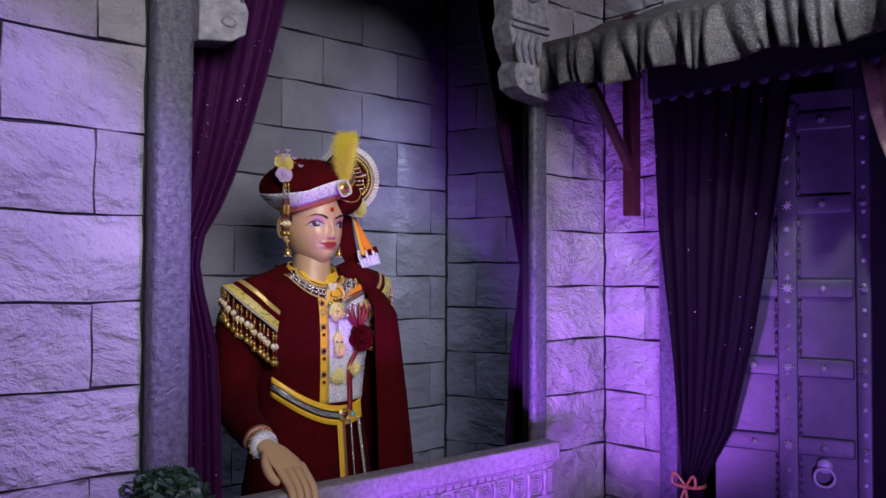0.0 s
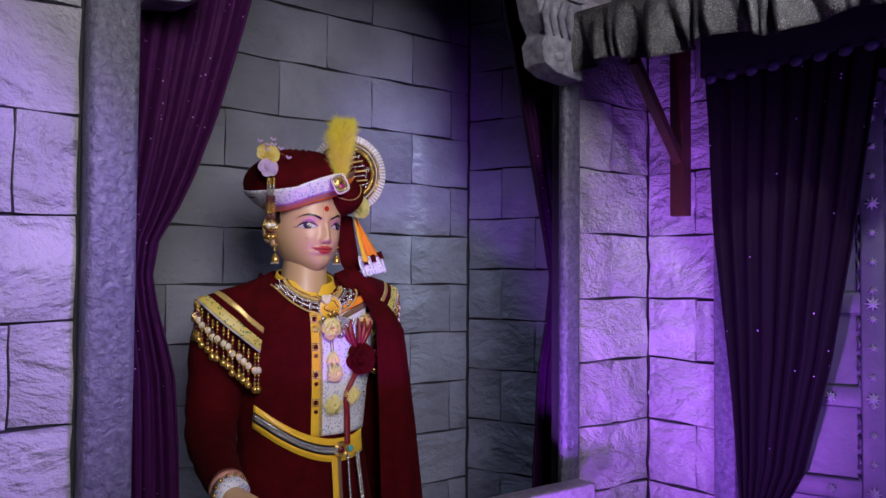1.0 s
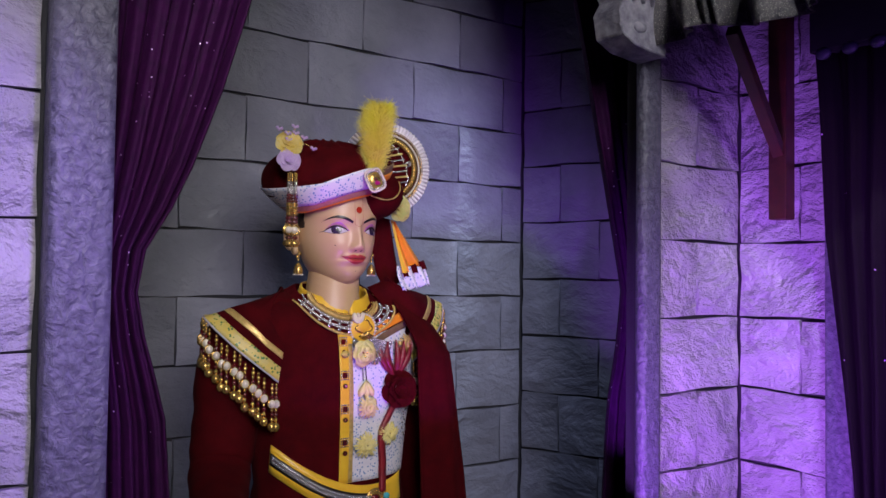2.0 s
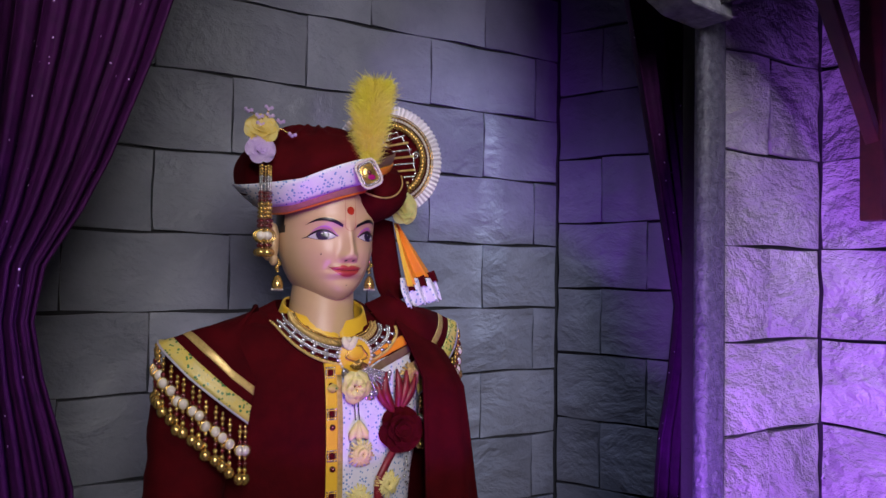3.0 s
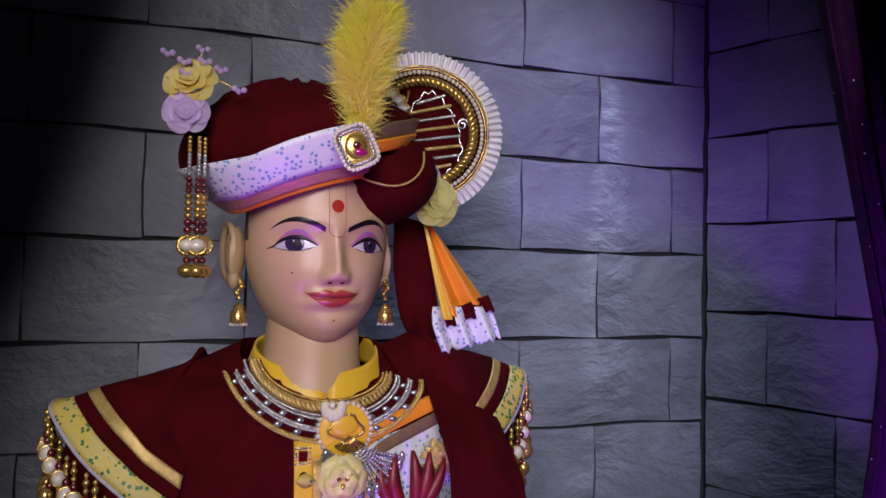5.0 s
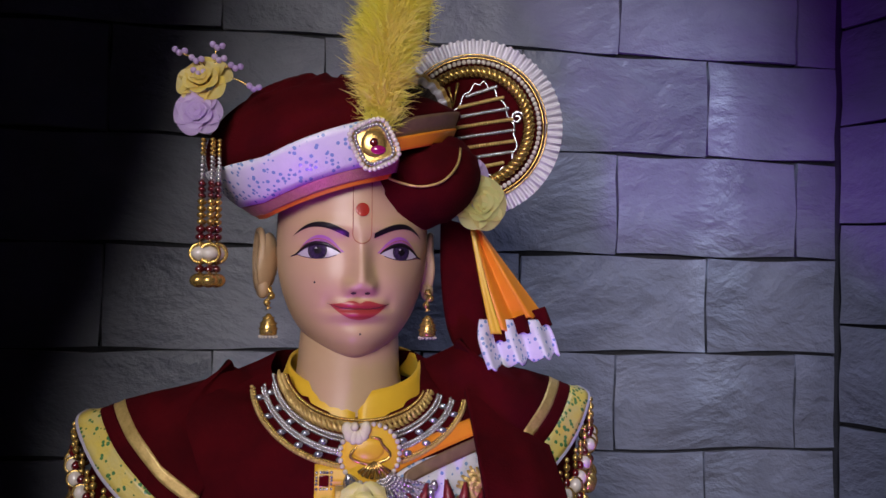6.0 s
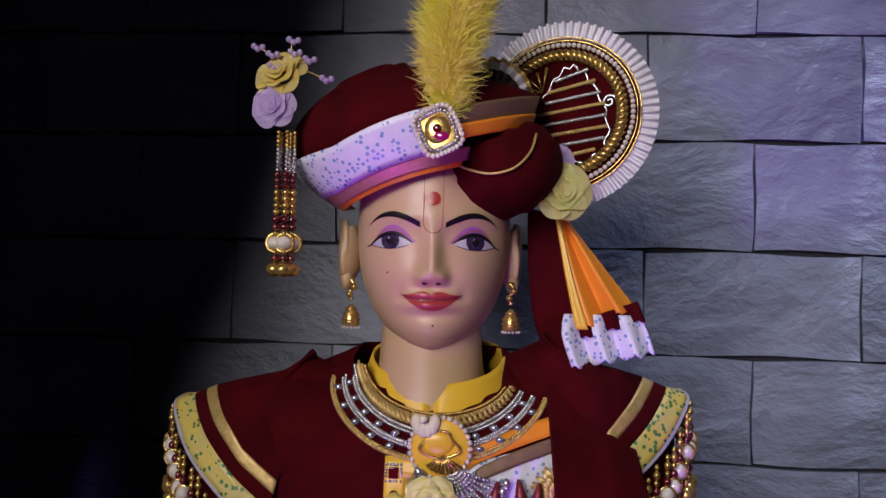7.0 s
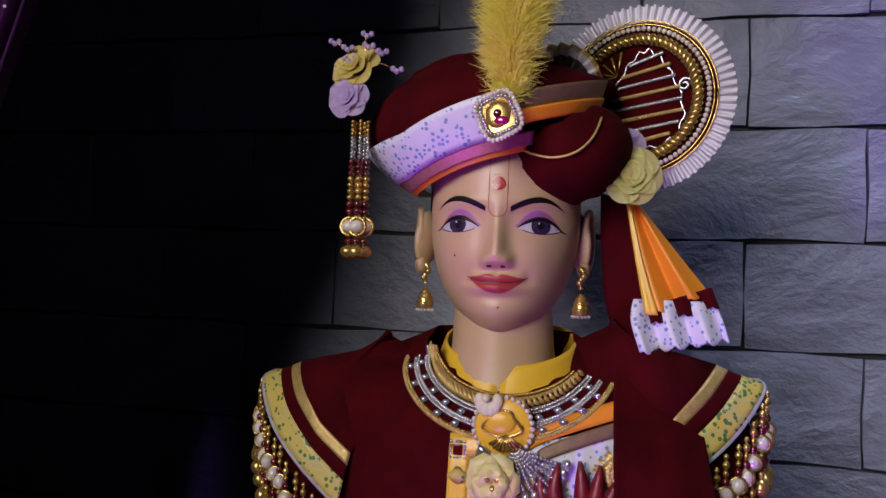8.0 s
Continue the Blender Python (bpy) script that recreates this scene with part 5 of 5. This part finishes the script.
# small ruffle crest beside the plume
RUF = Matrix.Translation((1.333, 2.060, 1.733)) @ Matrix.Rotation(-0.15, 4, "Z") @ Matrix.Rotation(radians(90), 4, "X")
for name, r0, r1, material, lift in (("ruffle", 0.006, 0.034, LACE, 0.004), ("ruffle_edge", 0.034, 0.042, FRILL, 0.004), ("ruffle_trim", 0.042, 0.046, GOLD_LACE, 0.004)):
    bm = bmesh.new()
    sheet(bm, [[RUF @ Vector((r * math.cos(a), r * math.sin(a), lift * math.sin(22 * a) * r / 0.03)) for a in np.linspace(-0.6, 3.5, 150)] for r in np.linspace(r0, r1, 4)])
    part(name, bm, material, turban, "" if name != "ruffle" else "black ruffle crest with a lace edge", thick=0.0012)

# roses, pearl sprigs and the bead tassel
rose("rose", Vector((1.130, 2.010, 1.743)), 0.021, (-0.25, -1, 0.45), PETAL_YELLOW, turban, "cream-yellow cloth rose", 2)
rose("rose", Vector((1.126, 2.002, 1.712)), 0.018, (-0.15, -1, 0.1), PETAL_LILAC, turban, "lilac cloth rose", 3)
rose("rose", Vector((1.410, 2.066, 1.641)), 0.024, (0.1, -1, 0.1), PETAL_CREAM, turban, "cream cloth rose", 4)
rose("rose", Vector((1.398, 2.082, 1.672)), 0.020, (-0.1, -1, 0.5), PETAL_LILAC, turban, "pale cloth rose", 5)
for k in range(7):
    tip = Vector((1.122 + 0.009 * k - 0.025 * (k % 2), 1.998 + 0.004 * (k % 3), 1.762 + 0.012 * (k % 3) - 0.004 * k))
    bm = bmesh.new()
    tube(bm, smooth_path([(1.138, 2.008, 1.742), Vector((1.136, 2.005, 1.758)).lerp(tip, 0.5), tip], 8), 0.0007, 5)
    sprig = part("sprig", bm, GOLD, turban)
    bm = bmesh.new()
    for dx, dz in ((0, 0), (0.005, 0.002), (-0.004, 0.003)):
        ball(bm, tip + Vector((dx, 0, dz)), 0.0031, 7, 6)
    part("pearl", bm, PETAL_LILAC, sprig)
tassel = new("tassel")
tassel.parent = turban
tagged(tassel, "bead tassel in gold, dark red and pearl")
for k in range(5):
    a = 2 * math.pi * k / 5
    ox, oy = 0.0072 * math.cos(a), 0.006 * math.sin(a)
    bm = bmesh.new()
    z = 1.690
    marks = [(0.0026, 0)] * 4 + [(0.0024, 3)] * 6 + [(0.0036, 1)] * 3 + [(0.0040, 0)] * 4 + [(0.0048, 1)] * 2 + [(0.0030, 0)] + [(0.0085, 2)] + [(0.0030, 0)] + [(0.0045, 1)] + [(0.0092, 0)]
    total = sum(r for r, _ in marks) * 2
    for px_, py_, pz_, r, what in beads(bm, 1.137 + 1.15 * ox, 2.006 + 1.15 * oy, 1.690, marks, 0.136 / total):
        if what == 2:
            ring(bm, (px_, py_, pz_), r + 0.0006, 0.0018, n=14, sides=5)
    part("bead_string", bm, [GOLD, RUBY, PEARL, SILVER], tassel)


# turban tail
def cloth(name, left, right, n, m, wave, folds, material, parent, label="", phase=0.0):
    back = Vector((0.0, 0.046, 0.004))
    a, b = [p + back for p in smooth_path(left, n)], [p + back for p in smooth_path(right, n)]
    bm = bmesh.new()
    rows = []
    for i in range(n):
        s = i / (n - 1)
        row = []
        for k in range(m):
            u = k / (m - 1)
            p = a[i].lerp(b[i], u)
            row.append(p + Vector((0, -wave * math.sin(2 * math.pi * folds * u + phase) * (0.3 + 0.7 * s), 0.25 * wave * math.sin(4 * math.pi * folds * u + phase) * s)))
        rows.append(row)
    sheet(bm, rows)
    return part(name, bm, material, parent, label, thick=0.002)


cloth("tail", [(1.378, 2.070, 1.625), (1.380, 2.075, 1.56), (1.388, 2.07, 1.50), (1.405, 2.06, 1.462)], [(1.412, 2.055, 1.615), (1.424, 2.055, 1.55), (1.432, 2.05, 1.50), (1.440, 2.045, 1.478)],
      30, 14, 0.004, 1.2, VELVET, turban, "maroon velvet tail")
cloth("tail_lining", [(1.408, 2.042, 1.612), (1.421, 2.036, 1.55), (1.436, 2.030, 1.497)], [(1.420, 2.045, 1.610), (1.462, 2.045, 1.558), (1.492, 2.045, 1.522)],
      30, 40, 0.008, 1.8, ORANGE, turban, "pleated orange satin lining")
cloth("tail_edge", [(1.406, 2.038, 1.612), (1.417, 2.030, 1.55), (1.428, 2.024, 1.497)], [(1.409, 2.036, 1.612), (1.424, 2.028, 1.55), (1.440, 2.022, 1.497)], 20, 5, 0.001, 1, SATIN, turban)
cloth("tail_hem", [(1.430, 2.028, 1.505), (1.434, 2.026, 1.488)], [(1.492, 2.040, 1.527), (1.500, 2.040, 1.508)], 8, 50, 0.007, 2.4, VELVET, turban)
cloth("tail_ruffle", [(1.416, 2.030, 1.512), (1.414, 2.024, 1.49), (1.424, 2.018, 1.458)], [(1.496, 2.040, 1.512), (1.504, 2.036, 1.495), (1.511, 2.034, 1.474)],
      14, 80, 0.009, 2.8, PRINT, turban, "white printed ruffle", 0.6)

# earrings
for s in (-1, 1):
    er = thing("earring", "gold bell-shaped drop earring", "earring", "pair of earrings")
    ex, ey, up_e = 1.276 + s * 0.0855, 2.093, 0.006
    bm = bmesh.new()
    tube(bm, smooth_path([(ex - 0.002, ey, 1.546), (ex + 0.003, ey - 0.004, 1.539), (ex - 0.002, ey - 0.004, 1.532), (ex, ey - 0.003, 1.524)], 16), [0.0030 + 0.0012 * math.sin(i * 1.3) for i in range(16)], 8)
    part("stud", bm, GOLD, er)
    bm = bmesh.new()
    tube(bm, [(ex, ey - 0.003, z + up_e) for z in (1.513, 1.508, 1.502, 1.496, 1.492, 1.490)], [0.002, 0.0055, 0.0082, 0.0092, 0.0094, 0.0080], 16)
    for z, r in ((1.5085, 0.0058), (1.5025, 0.0084), (1.497, 0.0095)):
        ring(bm, (ex, ey - 0.003, z + up_e), r, 0.0010, (0, 0, 1), 18, 5)
    part("bell", bm, GOLD, er)
    bm = bmesh.new()
    for k in range(14):
        a = 2 * math.pi * k / 14
        ball(bm, (ex + 0.0090 * math.cos(a), ey - 0.003 + 0.0090 * math.sin(a), 1.4885 + up_e), 0.0016, 6, 5)
    part("pearl_edge", bm, PEARL, er)


# ---- the statue and its dress take their place behind the rail ----
STATUE_PLACE = Matrix.Translation((0.0296, 0.0501, 0.0497)) @ Matrix.Scale(0.962, 4)
for ob in [o for o in bpy.data.objects if o.parent is None and o.name.split(".")[0] in DRESS]:
    ob.matrix_world = STATUE_PLACE @ ob.matrix_world


# ---- stone blocks of the walls ----
def block(parent, frame_m, u0, u1, z0, z1, material, rough, gap=0.003):
    """One stone block with wavering edges and an uneven face, set proud of the dark joint. u runs along the wall, depth towards the room."""
    rnd = random.uniform
    nu, nz = max(3, int((u1 - u0) / 0.045)), 4
    cu, cz = (u0 + u1) / 2, (z0 + z1) / 2
    bm = bmesh.new()
    rows = []
    wave = [rnd(0, 6.3) for _ in range(4)]
    for j in range(nz + 1):
        row = []
        for i in range(nu + 1):
            u, z = u0 + (u1 - u0) * i / nu, z0 + (z1 - z0) * j / nz
            eu = 0.0018 if i == 0 else -0.0018 if i == nu else 0
            ez = gap if j == 0 else -gap if j == nz else 0
            du = eu + (0.0015 * math.sin(40 * z + wave[0]) if eu else rnd(-0.006, 0.006))
            dz = ez + (0.0022 * math.sin(24 * u + wave[1 if j else 2]) if ez else rnd(-0.006, 0.006))
            inner = 0 < i < nu and 0 < j < nz
            d = (0.0 if inner else 0.0012) + rnd(-rough, rough)
            row.append((u + du - cu, d, z + dz - cz))
        rows.append(row)
    grid = sheet(bm, rows)
    rim = grid[0] + [g[-1] for g in grid[1:]] + grid[-1][-2::-1] + [g[0] for g in grid[-2:0:-1]]
    low = [bm.verts.new((v.co.x, 0.0125, v.co.z)) for v in rim]
    rim = [bm.verts.new(v.co) for v in rim]
    for i in range(len(rim)):
        j = (i + 1) % len(rim)
        bm.faces.new((rim[j], rim[i], low[i], low[j]))
    ob = part("stone_block", bm, material, smooth=True)
    ob.parent = parent
    ob.matrix_world = frame_m @ Matrix.Translation((cu, 0, cz))
    return ob


def courses(parent, frame_m, zs, lo, hi, joints, material, rough):
    """Courses of blocks between lo and hi; joints(k) gives the upright joints of the course k."""
    for k, (z0, z1) in enumerate(zip(zs, zs[1:])):
        cuts = [lo] + sorted(j for j in joints(k) if lo + 0.02 < j < hi - 0.02) + [hi]
        for u0, u1 in zip(cuts, cuts[1:]):
            block(parent, frame_m, u0, u1, z0, z1, material, rough)


BACK_LEVELS = (0.280, 0.445, 0.610, 0.776, 0.940, 1.105, 1.271, 1.432, 1.592, 1.760, 1.925, 2.087, 2.255, 2.420, 2.585, 2.740)
SIDE_LEVELS = [0.294 + 0.170 * k for k in range(15)]
RIGHT_LEVELS = (0.580, 0.745, 0.912, 1.078, 1.244, 1.405, 1.573, 1.740, 1.918, 2.090, 2.260, 2.430, 2.600)
LEFT_LEVELS = (0.530, 0.700, 0.875, 1.046, 1.217, 1.384, 1.555, 1.720, 1.897, 2.070, 2.245, 2.420, 2.600)
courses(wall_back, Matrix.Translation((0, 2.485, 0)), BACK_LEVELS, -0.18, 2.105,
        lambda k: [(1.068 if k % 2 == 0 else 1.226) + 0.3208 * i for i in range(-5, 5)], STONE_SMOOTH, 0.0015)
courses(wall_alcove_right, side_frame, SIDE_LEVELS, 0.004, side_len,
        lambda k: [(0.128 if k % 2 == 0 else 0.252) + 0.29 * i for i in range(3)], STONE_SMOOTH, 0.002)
courses(wall_right, Matrix.Translation((0, 1.745, 0)), RIGHT_LEVELS, 1.845, 2.135,
        lambda k: [1.988] if k % 2 == 1 else [], STONE_ROUGH, 0.003)
side_turn = Matrix.Translation((2.135, 0, 0)) @ Matrix(((0, 1, 0, 0), (-1, 0, 0, 0), (0, 0, 1, 0), (0, 0, 0, 1)))
courses(wall_side, side_turn, RIGHT_LEVELS, -1.742, -1.530,
        lambda k: [-1.593] if k % 2 == 0 else [], STONE_ROUGH, 0.003)
courses(wall_left, Matrix.Translation((0, 1.745, 0)), LEFT_LEVELS, -0.32, 0.668,
        lambda k: [(0.573 if k % 2 == 0 else 0.406) - 0.34 * i for i in range(4)], STONE_ROUGH, 0.003)
